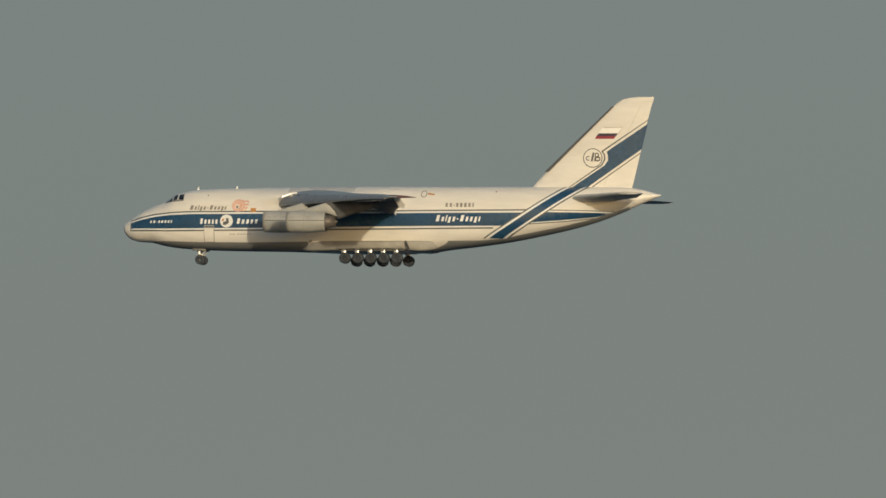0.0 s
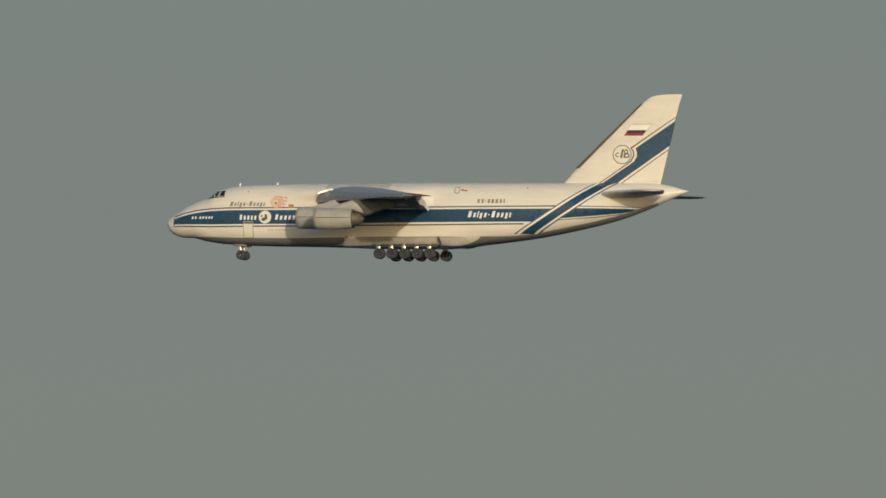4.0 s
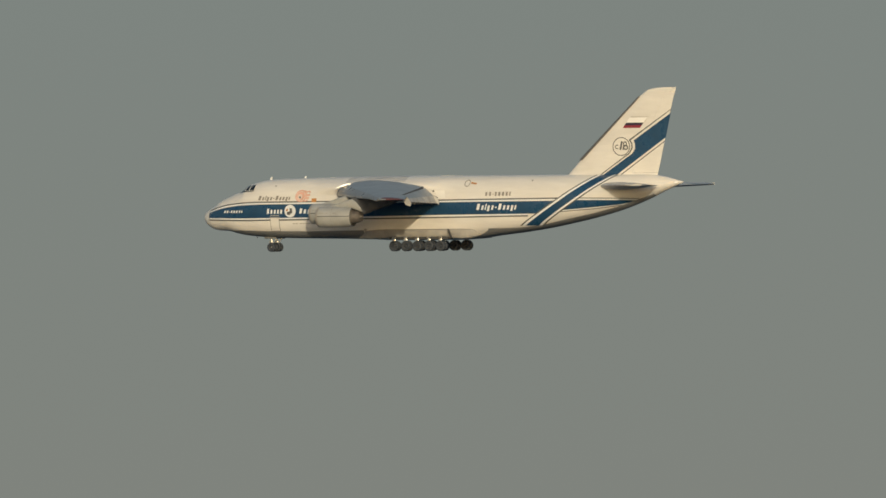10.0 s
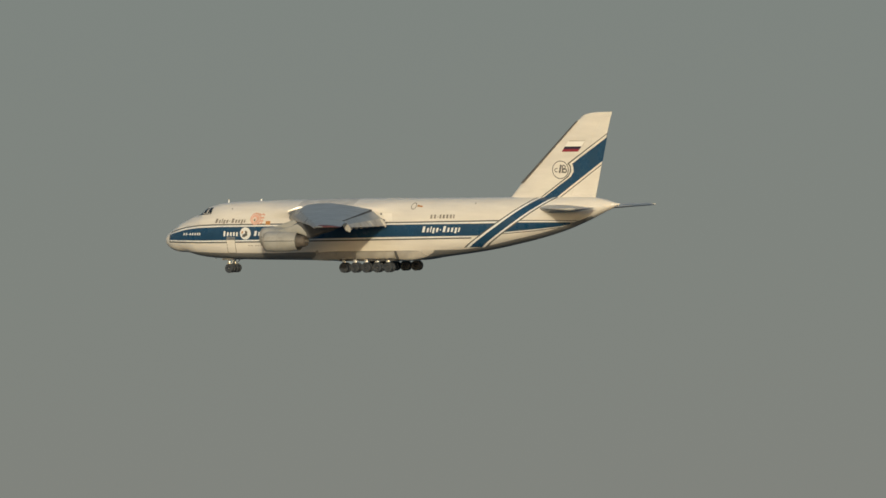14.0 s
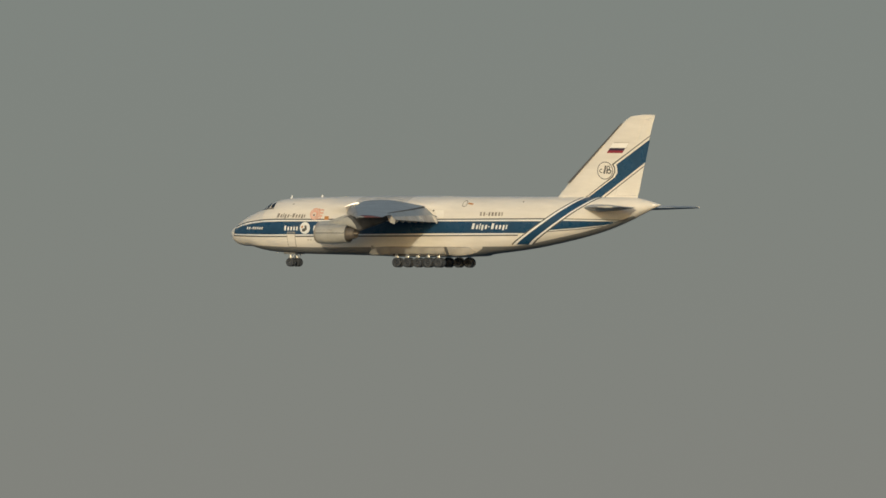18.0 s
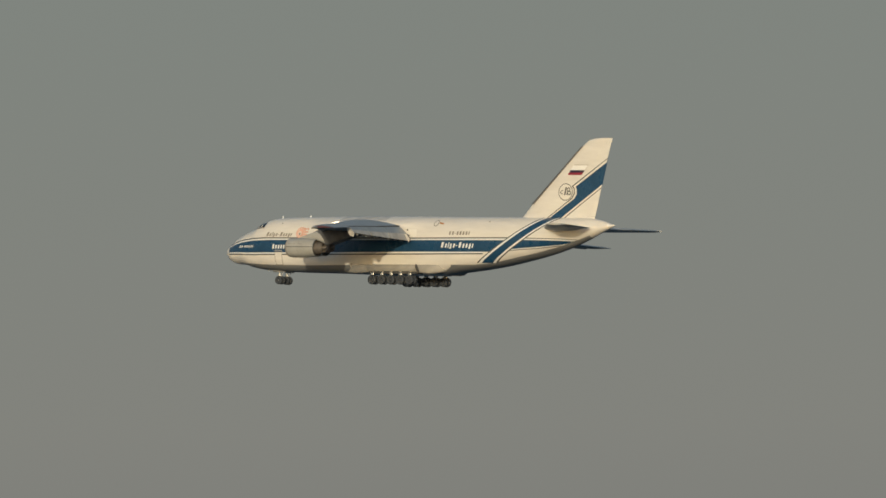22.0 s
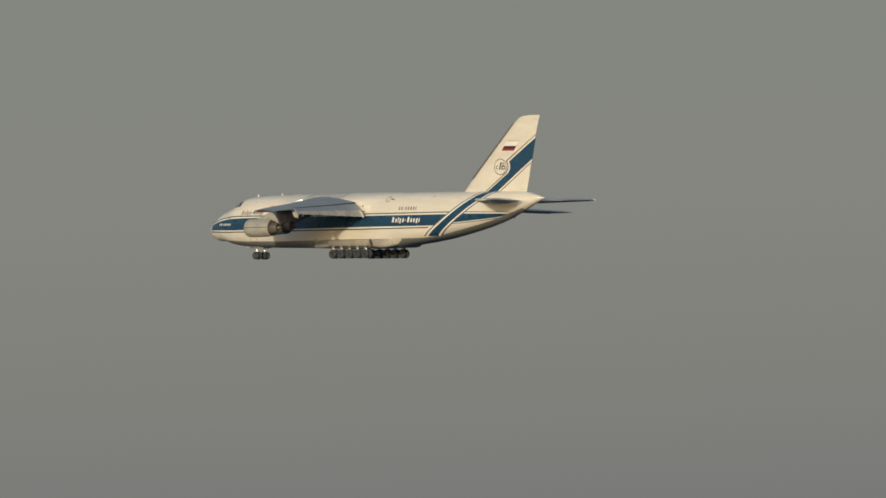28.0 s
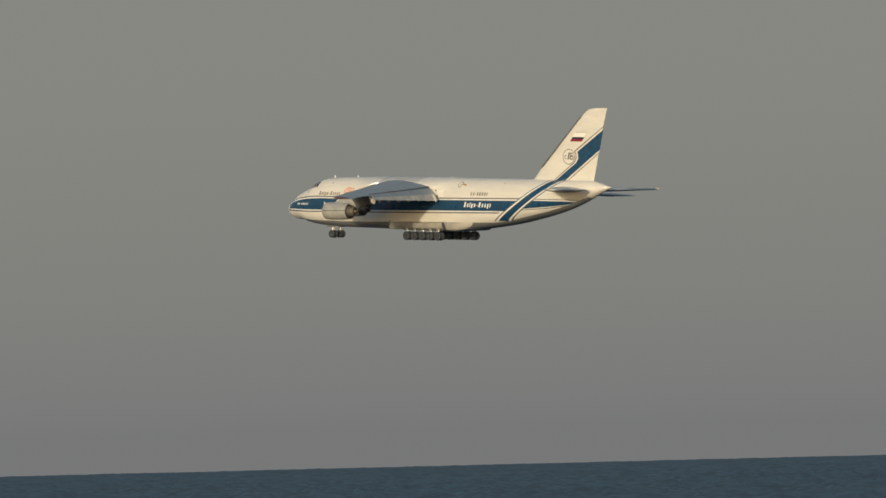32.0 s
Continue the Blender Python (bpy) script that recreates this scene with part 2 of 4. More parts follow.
# ---- the sea ----
def sea():
    az = sorted({*np.radians(np.arange(-180, 180.1, 6)).tolist(), *np.radians(np.linspace(30.3, 33.2, 900)).tolist()})
    rad = [0.0, 60, 150, 300, 600, 1000, 1500] + list(np.arange(2150, 5060, 7.0)) + [5600, 8000, 12000, 20000]
    a, r = np.meshgrid(np.array(az), np.array(rad))
    x, y = -np.sin(a) * r, np.cos(a) * r
    rng = np.random.default_rng(4)
    z = np.zeros_like(x)
    for count, low, high, tall in ((14, 14.0, 40.0, 0.030), (26, 4.0, 12.0, 0.026), (60, 1.2, 3.6, 0.028)):
        for k in range(count):
            length, turn = rng.uniform(low, high), rng.uniform(0, 6.28)
            z += tall * np.sin((x * math.cos(turn) + y * math.sin(turn)) * 2 * math.pi / length + rng.uniform(0, 6.28))
    z *= np.clip((r - 1500) / 500, 0, 1) * np.clip((7000 - r) / 1500, 0, 1) * np.clip(1.25 - (r - 2400) / 2300, 0.16, 1)
    z -= 0.1
    rows, cols = x.shape
    verts = np.stack([x, y, z], -1).reshape(-1, 3)
    i, j = np.meshgrid(np.arange(rows - 1), np.arange(cols - 1), indexing="ij")
    q = i * cols + j
    faces = np.stack([q, q + cols, q + cols + 1, q + 1], -1).reshape(-1, 4)[:, ::-1]
    me = bpy.data.meshes.new("sea")
    me.from_pydata(verts.tolist(), [], faces.tolist())
    me.polygons.foreach_set("use_smooth", [True] * len(me.polygons))
    m = bpy.data.materials.new("sea_water")
    m.use_nodes = True
    n, l = m.node_tree.nodes, m.node_tree.links
    b = n["Principled BSDF"]
    co, no, bp = n.new("ShaderNodeTexCoord"), n.new("ShaderNodeTexNoise"), n.new("ShaderNodeBump")
    no.inputs["Scale"].default_value, no.inputs["Detail"].default_value = 0.16, 8
    l.new(co.outputs["Object"], no.inputs[0]), l.new(no.outputs["Fac"], bp.inputs["Height"])
    bp.inputs["Strength"].default_value, bp.inputs["Distance"].default_value = 0.6, 0.5
    l.new(bp.outputs[0], b.inputs["Normal"])
    tone = n.new("ShaderNodeValToRGB")
    tone.color_ramp.elements[0].color, tone.color_ramp.elements[1].color = (0.008, 0.028, 0.052, 1), (0.040, 0.100, 0.145, 1)
    tone.color_ramp.elements[0].position, tone.color_ramp.elements[1].position = 0.4, 0.62
    l.new(no.outputs["Fac"], tone.inputs[0]), l.new(tone.outputs[0], b.inputs["Base Color"])
    b.inputs["Roughness"].default_value, b.inputs["IOR"].default_value = 0.5, 1.33
    b.inputs["Specular IOR Level"].default_value = 0.45
    b.inputs["Specular Tint"].default_value = (0.6, 0.8, 1.0, 1)
    me.materials.append(m)
    me.update()
    return tagged(new("water", me), "dark blue open sea with small choppy waves", "sea", kind="structure")


sea()

# ---- the airplane: x aft from the nose, y to starboard, z up ----
plane = tagged(new("cargo_airplane"), "white four-engined cargo jet with blue band, wheels lowered, in flight", "airplane")

TOP = ((-0.3, 3.30), (-0.24, 3.52), (-0.07, 3.82), (0.37, 4.16), (1.24, 4.72), (2.33, 5.43), (3.43, 5.94), (4.5, 6.37), (5.3, 6.66), (5.75, 6.95), (6.4, 7.43), (6.8, 7.6), (7.2, 7.7), (8.1, 7.94), (9.2, 8.08), (10.7, 8.18), (13, 8.25), (16.5, 8.31),
       (22, 8.38), (28, 8.44), (52, 8.42), (62, 8.4), (64.8, 8.31), (66.8, 7.97), (68.3, 7.54), (68.8, 7.41), (69.0, 7.34))
BOT = ((-0.3, 3.26), (-0.24, 2.98), (-0.12, 2.66), (0.38, 2.05), (0.8, 1.8), (1.27, 1.62), (2, 1.47), (2.9, 1.43), (3.6, 1.36), (4.9, 1.03), (6.4, 0.77), (8.6, 0.57), (11.5, 0.42), (15, 0.33), (20, 0.25), (24, 0.14), (28, -0.03), (36, -0.06), (39.2, 0.06),
       (42.1, 0.45), (45.8, 0.87), (49.4, 1.36), (53, 2.02), (56.7, 2.8), (60.3, 3.75), (63.9, 5.05), (66.8, 6.33), (68.3, 6.97), (68.8, 7.2), (69.0, 7.3))
HALF = ((-0.3, 0.02), (-0.24, 0.35), (-0.07, 0.75), (0.4, 1.2), (1.2, 1.72), (2.3, 2.22), (3.5, 2.63), (5, 3.0), (7, 3.33), (9, 3.52), (12, 3.64), (16, 3.66), (40, 3.66), (45, 3.58), (50, 3.36), (55, 2.93), (60, 2.3), (64, 1.55), (66.8, 0.85), (68.3, 0.36), (68.8, 0.15), (69.0, 0.02))
UPPER = ((-0.3, 2.0), (5, 2.0), (9, 2.12), (14, 2.25), (45, 2.25), (60, 2.0), (69, 2.0))
LOWER = ((-0.3, 2.0), (2, 2.2), (6, 2.7), (12, 3.1), (18, 3.2), (42, 3.2), (52, 2.5), (60, 2.1), (69, 2.0))


def slopes(table):
    """Tangents for a curve that runs smoothly through a table and never overshoots."""
    x, y = (np.array(c, float) for c in zip(*table))
    h = np.diff(x)
    d = np.diff(y) / h
    m = np.zeros(len(x))
    m[0], m[-1] = d[0], d[-1]
    for i in range(1, len(x) - 1):
        if d[i - 1] * d[i] > 0:
            a, c = 2 * h[i] + h[i - 1], h[i] + 2 * h[i - 1]
            m[i] = (a + c) / (a / d[i - 1] + c / d[i])
    return x, y, m


CURVES = {id(t): slopes(t) for t in (TOP, BOT, HALF, UPPER, LOWER)}


def curve(table, x):
    xs, ys, m = CURVES[id(table)]
    x = min(max(x, xs[0]), xs[-1])
    i = min(len(xs) - 2, max(0, int(np.searchsorted(xs, x)) - 1))
    h = xs[i + 1] - xs[i]
    u = (x - xs[i]) / h
    return float((2 * u ** 3 - 3 * u * u + 1) * ys[i] + (u ** 3 - 2 * u * u + u) * h * m[i] + (3 * u * u - 2 * u ** 3) * ys[i + 1] + (u ** 3 - u * u) * h * m[i + 1])


def section(x):
    t, b = curve(TOP, x), curve(BOT, x)
    return t, b, b + 0.43 * (t - b), curve(HALF, x), curve(UPPER, x), curve(LOWER, x)


def skin(x, z):
    """Half the fuselage's width at the height z."""
    t, b, m, w, nu, nl = section(x)
    u, n = ((z - m) / max(1e-6, t - m), nu) if z > m else ((m - z) / max(1e-6, m - b), nl)
    return w * max(0.0, 1 - min(1, u) ** n) ** (1 / n)


def fuselage_ring(x, sides=96, grow=0.0):
    t, b, m, w, nu, nl = section(x)
    ring = []
    for i in range(sides):
        a = 2 * math.pi * i / sides
        c, s = math.cos(a), math.sin(a)
        n = nu if s >= 0 else nl
        y = math.copysign(abs(c) ** (2 / n), c) * (w + grow)
        z = m + math.copysign(abs(s) ** (2 / n), s) * ((t - m if s >= 0 else m - b) + grow)
        ring.append((x, y, z))
    return ring


XS = [-0.3, -0.28, -0.25, -0.22, -0.15, -0.08, 0, 0.1, 0.2, 0.35, 0.5, 0.7, 0.9] + list(np.arange(1.2, 11.85, 0.3)) + list(np.arange(12, 65.9, 0.6)) + list(np.arange(66, 68.9, 0.25)) + [68.9, 69.0]
body = part("fuselage", mesh_of("fuselage", *loft([fuselage_ring(x) for x in XS]), WHITE), plane, "cream-white painted fuselage")


BELLY_LINE = ((3.6, 1.5), (5.5, 1.5), (9.9, 1.34), (17.2, 1.27), (24.5, 1.36), (40, 1.42), (46.3, 1.5), (49.4, 1.8), (53, 2.55), (56.7, 3.3), (60.3, 4.2), (63.9, 5.4), (65.6, 6.0))
for x0, x1, lean in ((3.7, 24.3, 0.0), (39.6, 65.3, 2.6)):
    rings = []
    for x in np.arange(x0, x1, 0.5):
        ring = []
        for i in range(41):
            xx = x + lean * abs(math.sin(math.pi * (i / 40 - 0.5))) ** 3 * max(0, 1 - (x - x0) / 8)
            t, b, m, w, nu, nl = section(xx)
            zl = max(b + 0.02, along(BELLY_LINE, xx))
            a0 = math.asin(min(1, ((m - zl) / (m - b)) ** (nl / 2)))
            a = a0 + (math.pi - 2 * a0) * i / 40
            c, s = math.cos(a), math.sin(a)
            ring.append((xx, math.copysign(abs(c) ** (2 / nl), c) * (w + 0.012), m - abs(s) ** (2 / nl) * (m - b + 0.012)))
        rings.append(ring)
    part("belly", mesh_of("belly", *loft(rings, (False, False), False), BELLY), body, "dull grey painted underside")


def decal(name, outline, material, parent, label="", side=-1, surf=skin, lift=0.014, dx=0.5, dz=0.3):
    """Paint on a curved side: an outline in x and z, laid on the skin."""
    bm = bmesh.new()
    bm.faces.new([bm.verts.new((x, 0, z)) for x, z in outline])
    for k, step in ((0, dx), (2, dz)):
        vals = [p[0 if k == 0 else 1] for p in outline]
        c = math.floor(min(vals) / step) * step + step
        while c < max(vals):
            no = (1, 0, 0) if k == 0 else (0, 0, 1)
            bmesh.ops.bisect_plane(bm, geom=bm.verts[:] + bm.edges[:] + bm.faces[:], plane_co=(c, 0, c), plane_no=no, dist=1e-5)
            c += step
    bmesh.ops.triangulate(bm, faces=[f for f in bm.faces if len(f.verts) > 4])
    for v in bm.verts:
        v.co.y = side * (surf(v.co.x, v.co.z) + lift)
    bmesh.ops.recalc_face_normals(bm, faces=bm.faces[:])
    out = sum(f.normal.y * side for f in bm.faces)
    if out < 0:
        bmesh.ops.reverse_faces(bm, faces=bm.faces[:])
    for f in bm.faces:
        f.smooth = True
    me = bpy.data.meshes.new(name)
    bm.to_mesh(me)
    bm.free()
    me.materials.append(material)
    return part(name, me, parent, label)


def ribbon(line, low, high):
    """The outline of a stripe that follows a line of (x, z)."""
    return [(x, z + low) for x, z in line] + [(x, z + high) for x, z in reversed(line)]


def disc(cx, cz, r, n=28):
    return [(cx + r * math.cos(2 * math.pi * i / n), cz + r * math.sin(2 * math.pi * i / n)) for i in range(n)]


BLUE_TOP = ((0.98, 3.84), (1.6, 4.02), (3.3, 4.4), (4.6, 4.61), (6.3, 4.77), (9.2, 4.87), (17.2, 4.89), (35.4, 4.94), (51.9, 5.0))
BLUE_LOW = ((1.0, 3.1), (6.3, 3.05), (17.2, 3.1), (35.4, 3.28), (49.3, 3.34))
LINE_TOP = ((0.9, 4.1), (2.4, 4.51), (4.0, 4.84), (6.3, 5.07), (8.5, 5.16), (17.2, 5.18), (35.4, 5.22), (52.3, 5.34))
LINE_LOW = ((1.0, 2.8), (6.3, 2.70), (17.2, 2.75), (35.4, 2.87), (48.0, 2.98))

for side in (-1, 1):
    decal("blue_band", list(BLUE_LOW) + list(reversed(BLUE_TOP)), BLUE, body, "blue painted band along the side", side)
    decal("upper_stripe", ribbon(LINE_TOP, -0.08, 0.09), LINE, body, "thin dark stripe", side)
    decal("lower_stripe", ribbon(LINE_LOW, -0.02, 0.16), LINE, body, "thin dark stripe", side)
    decal("nose_stripe", [(0.86, 2.8), (0.98, 2.8), (0.98, 4.1), (0.86, 4.06)], LINE, body, "", side)
    decal("white_stripe", ribbon(LINE_TOP, -0.24, -0.08), PURE, body, "white stripe", side)
    decal("white_stripe", ribbon(LINE_LOW, 0.16, 0.35), PURE, body, "white stripe", side)
    # slanting stripes that climb to the fin
    fine = dict(side=side, lift=0.03, dx=0.4, dz=0.15)
    edge = lambda *offsets: [[(47.42 + o * 1.0, 1.75), (48.12 + o, 2.24), (49.55 + o, 3.15), (51.95 + o, 4.72), (54.25 + o, 6.26), (57.52 + o, 8.36)] for o in offsets]
    a0, a1, a2, a3, a4, a5 = edge(-0.76, -0.48, 0.0, 1.7, 2.12, 2.42)
    for name, lo, hi, mat, lab in (("slanted_stripe", a0, a1, LINE, "thin dark stripe"), ("slanted_white_stripe", a1, a2, PURE, "white stripe"), ("slanted_blue_band", a2, a3, BLUE, "blue painted slanting band"), ("slanted_white_stripe", a3, a4, PURE, "white stripe"), ("slanted_stripe", a4, a5, LINE, "thin dark stripe")):
        decal(name, lo + list(reversed(hi)), mat, body, lab, **fine)
    decal("aft_blue_panel", [(52.2, 3.72), (57.1, 4.1), (60.7, 4.45), (62.4, 4.8), (62.9, 4.95), (60.7, 5.0), (57.1, 5.05), (54.05, 5.08)], BLUE, body, "blue painted tapering panel", side, dz=0.15)
    decal("white_stripe", [(54.15, 5.12), (60.7, 5.05), (63.2, 5.0), (63.2, 5.08), (60.7, 5.2), (54.4, 5.27)], PURE, body, "white stripe", side, dz=0.15)
    decal("aft_stripe", [(54.5, 5.28), (60.7, 5.2), (63.6, 5.12), (63.6, 5.2), (60.7, 5.3), (54.6, 5.4)], LINE, body, "thin dark stripe", side, dz=0.15)
    decal("white_stripe", [(52.0, 3.58), (57, 3.94), (61.2, 4.42), (61.3, 4.5), (57.1, 4.09), (52.2, 3.7)], PURE, body, "white stripe", side, dz=0.15)
    decal("aft_stripe", [(51.75, 3.45), (57, 3.83), (61.2, 4.33), (61.2, 4.42), (57, 3.94), (51.95, 3.57)], LINE, body, "thin dark stripe", side, dz=0.15)
    # the round emblem and the bars that stand for lettering
    em = decal("round_emblem", disc(13.68, 3.97, 0.83), PURE, body, "white round emblem", side, lift=0.024)
    decal("emblem_mark", [(13.2, 3.5), (13.55, 3.45), (14.0, 3.75), (13.95, 4.3), (13.6, 4.35), (13.65, 3.95), (13.25, 3.85)], LINE, em, "", side, lift=0.034)
    decal("emblem_mark", [(13.05, 3.95), (13.35, 4.0), (13.4, 4.3), (13.15, 4.25)], ORANGE, em, "", side, lift=0.034)


def stroke(path, wide, slant=0.0, base=0.0):
    """A painted stroke of even width along a path of (x, z), as a strip of quads."""
    pts = [Vector(p) for p in path]
    left, right = [], []
    for i, p in enumerate(pts):
        d = (pts[min(i + 1, len(pts) - 1)] - pts[max(i - 1, 0)]).normalized() * wide / 2
        left.append((p.x - d.y, p.y + d.x))
        right.append((p.x + d.y, p.y - d.x))
    lean = [(x + slant * (z - base), z) for x, z in left + right]
    k = len(pts)
    return lean, [(i, i + 1, k + i + 1, k + i) for i in range(k - 1)]


def painted(name, strokes, material, parent, side=-1, surf=skin, lift=0.03):
    """Strokes laid on a curved side as one mesh."""
    v, f = joined(*strokes)
    v = [(x, side * (surf(x, z) + lift), z) for x, z in v]
    f = [q if side < 0 else tuple(reversed(q)) for q in f]
    return part(name, mesh_of(name, v, f, material), parent)


def line_of(x0, z0, x1, z1, n=5):
    return [(x0 + (x1 - x0) * i / n, z0 + (z1 - z0) * i / n) for i in range(n + 1)]


def oval_of(cx, cz, rx, rz, n=16):
    return [(cx + rx * math.cos(2 * math.pi * i / n), cz + rz * math.sin(2 * math.pi * i / n)) for i in range(n + 1)]


def bars(x0, x1, z0, z1, rhythm, material, slant=0.0, side=-1, fill=0.66):
    """A word as a row of plain slanted bars of the lettering's size: pairs of width and height, as shares of the mean pitch and of the full height; a height below zero hangs under the line."""
    pitch = (x1 - x0) / sum(w for w, _ in rhythm)
    x = x0
    for w, h in rhythm:
        low, top = (z0, z0 + h * (z1 - z0)) if h > 0 else (z0 - 0.2 * (z1 - z0), z0 - h * (z1 - z0))
        if 0 < h < 0.3:
            low, top = z0 + 0.3 * (z1 - z0), z0 + 0.5 * (z1 - z0)
        c = x + w * pitch / 2
        painted("lettering_bar", [stroke(line_of(c, low, c, top), w * pitch * fill, slant, z0)], material, body, side)
        x += w * pitch


TITLE = ((1.3, 1.0), (1.0, 0.74), (0.55, 1.0), (1.0, -0.74), (1.0, 0.74), (0.7, 0.1), (1.3, 1.0), (1.0, 0.74), (1.0, 0.74), (1.0, -0.74), (0.7, 0.74))
SHORT = ((1.1, 1.0), (1.0, 0.8), (1.0, 0.8), (0.9, 0.8), (1.0, 0.8))
CODE = ((1.0, 1.0), (1.0, 1.0), (0.6, 0.1), (0.9, 1.0), (1.0, 1.0), (1.0, 1.0), (1.0, 1.0), (0.7, 1.0))
for side in (-1, 1):
    bars(40.5, 46.4, 3.88, 4.68, TITLE, PURE, 0.25, side, 0.54)
    bars(8.75, 13.6, 5.42, 6.0, TITLE, FADED, 0.25, side, 0.6)
    bars(10.15, 12.6, 3.62, 4.3, SHORT, PURE, 0.1, side, 0.55)
    bars(14.85, 17.75, 3.62, 4.3, SHORT, PURE, 0.2, side, 0.55)
    bars(3.5, 6.6, 3.78, 4.1, CODE, PURE, 0.2, side, 0.55)
    bars(41.75, 45.6, 5.72, 6.24, CODE, FADED, 0.0, side, 0.55)
    bars(14.0, 16.9, 2.24, 2.38, CODE, PALE, 0.0, side, 0.7)

# ---- cockpit, doors, hatches, aerials ----
for side in (-1, 1):
    fine = dict(side=side, lift=0.03, dx=0.2, dz=0.12)
    decal("cockpit_window", [(5.2, 6.36), (5.45, 6.4), (6.2, 6.5), (6.55, 6.62), (6.3, 6.72), (6.38, 7.3), (6.15, 7.12), (5.75, 6.82)], GLASS, body, "dark cockpit window", **fine)
    decal("cockpit_window", [(6.45, 6.74), (6.98, 6.74), (7.06, 7.42), (6.74, 7.42), (6.5, 7.32)], GLASS, body, "dark cockpit window", **fine)
    decal("cockpit_window", [(7.16, 6.76), (7.9, 6.76), (7.84, 7.5), (7.22, 7.46)], GLASS, body, "dark cockpit window", **fine)
    decal("window_sill", [(6.2, 6.5), (7.95, 6.62), (7.93, 6.72), (6.45, 6.68)], LINE, body, "", **fine)
    door = decal("crew_door", [(10.8, 1.35), (12.02, 1.35), (12.02, 3.1), (10.8, 3.1)], WHITE, body, "closed white crew door", side, lift=0.02)
    for o in ([(10.74, 1.35), (10.8, 1.35), (10.8, 3.15), (10.74, 3.15)], [(12.02, 1.35), (12.1, 1.35), (12.1, 3.15), (12.02, 3.15)], [(10.72, 3.1), (12.1, 3.1), (12.1, 3.18), (10.72, 3.18)], [(10.72, 1.28), (12.1, 1.28), (12.1, 1.36), (10.72, 1.36)]):
        decal("door_seam", o, FADED, door, "", side, lift=0.026)
    painted("door_seam", [stroke([(10.8, 3.12), (10.8, 3.38), (12.05, 3.38), (12.05, 3.12)], 0.09)], PALE, door, side, skin, 0.03)
    hatch = decal("escape_hatch", [(38.6, 7.1), (39.3, 7.1), (39.3, 7.75), (38.6, 7.75)], WHITE, body, "small upper hatch", side, lift=0.02, dz=0.15)
    painted("hatch_seam", [stroke(oval_of(38.95, 7.42, 0.36, 0.42), 0.1)], FADED, hatch, side, skin, 0.034)
    decal("rescue_arrow", [(39.45, 7.35), (40.3, 7.25), (40.3, 7.45), (39.9, 7.5), (39.45, 7.6)], ORANGE, body, "orange rescue arrow", side, lift=0.02, dz=0.15)
    decal("rescue_panel", [(16.75, 5.1), (17.45, 5.1), (17.45, 5.62), (16.75, 5.62)], ORANGE, body, "orange panel", side, lift=0.02)
    blob = decal("coral_emblem", disc(15.15, 5.94, 0.82), CORAL, body, "faded coral emblem with pale rings", side, lift=0.02)
    painted("emblem_ring", [stroke(oval_of(15.15, 5.94, 0.62, 0.60), 0.05), stroke(oval_of(15.02, 5.86, 0.22, 0.24), 0.14)], WHITE, blob, side, skin, 0.034)
    painted("emblem_mark", [stroke(oval_of(15.02, 5.76, 0.07, 0.07, 8), 0.14)], LINE, blob, side, skin, 0.04)
    painted("emblem_mark", [stroke([(15.6, 6.62), (15.95, 6.45), (16.2, 6.55), (16.5, 6.4)], 0.2), stroke([(15.75, 6.2), (16.1, 6.05), (16.45, 6.1)], 0.26), stroke([(15.8, 5.75), (16.1, 5.62), (16.35, 5.72)], 0.26), stroke([(15.45, 5.35), (15.8, 5.25), (16.2, 5.4)], 0.16)], CORAL, blob, side, skin, 0.03)
    # white patch painted as the glint on the tail tip
    decal("tail_glint", [(67.9, 7.18), (68.3, 7.2), (68.3, 7.42), (67.9, 7.5)], GLOSS, body, "small white patch for the glint at the tail tip", side, lift=0.03, dx=0.1, dz=0.1)
    for x, z in ((11.1, 7.3), (17.6, 7.3), (48.2, 7.7), (34.9, 6.85)):
        decal("vent", disc(x, z, 0.1, 10), FADED, body, "", side, lift=0.02)
for x, hgt in ((9.3, 0.4), (14.3, 0.3)):
    zt = section(x)[0]
    blade = lambda x0, x1, w, z: [(x0, -w, z), (x0, w, z), (x1, w, z), (x1, -w, z)]
    part("aerial", mesh_of("aerial", *loft([blade(x - 0.14, x + 0.16, 0.03, zt - 0.05), blade(x - 0.06, x + 0.15, 0.025, zt + hgt * 0.7), blade(x - 0.01, x + 0.13, 0.015, zt + hgt)]), PURE, False), body, "white blade aerial")
part("aerial", mesh_of("aerial", *tube((7.2, -0.3, 0.85), (7.35, -0.3, 0.45), 0.05), PURE), body, "white blade aerial")


# ---- lifting surfaces ----
def foil(x0, chord, y, z, thick, upright=False, a=0.0, b=1.0, n=16, twist=0.0, camber=0.0, grow=0.0):
    """A closed wing section between the fractions a and b of its chord."""
    half = lambda u: 5 * thick * (0.2969 * math.sqrt(max(u, 0)) - 0.126 * u - 0.3516 * u * u + 0.2843 * u ** 3 - 0.1015 * u ** 4) + grow / chord
    us = [a + (b - a) * (0.5 - 0.5 * math.cos(math.pi * i / n)) for i in range(n + 1)]
    up = [(u, camber * 4 * u * (1 - u) + half(u)) for u in us]
    lo = [(u, camber * 4 * u * (1 - u) - half(u)) for u in us]
    pts = []
    for u, h in up + list(reversed(lo)):
        dx, dz = u * chord, h * chord
        dx, dz = dx, dz - dx * math.tan(twist)
        pts.append((x0 + dx - (grow if u <= a + 1e-6 and a == 0 else 0), dz, z) if upright else (x0 + dx, y, z + dz))
    return pts


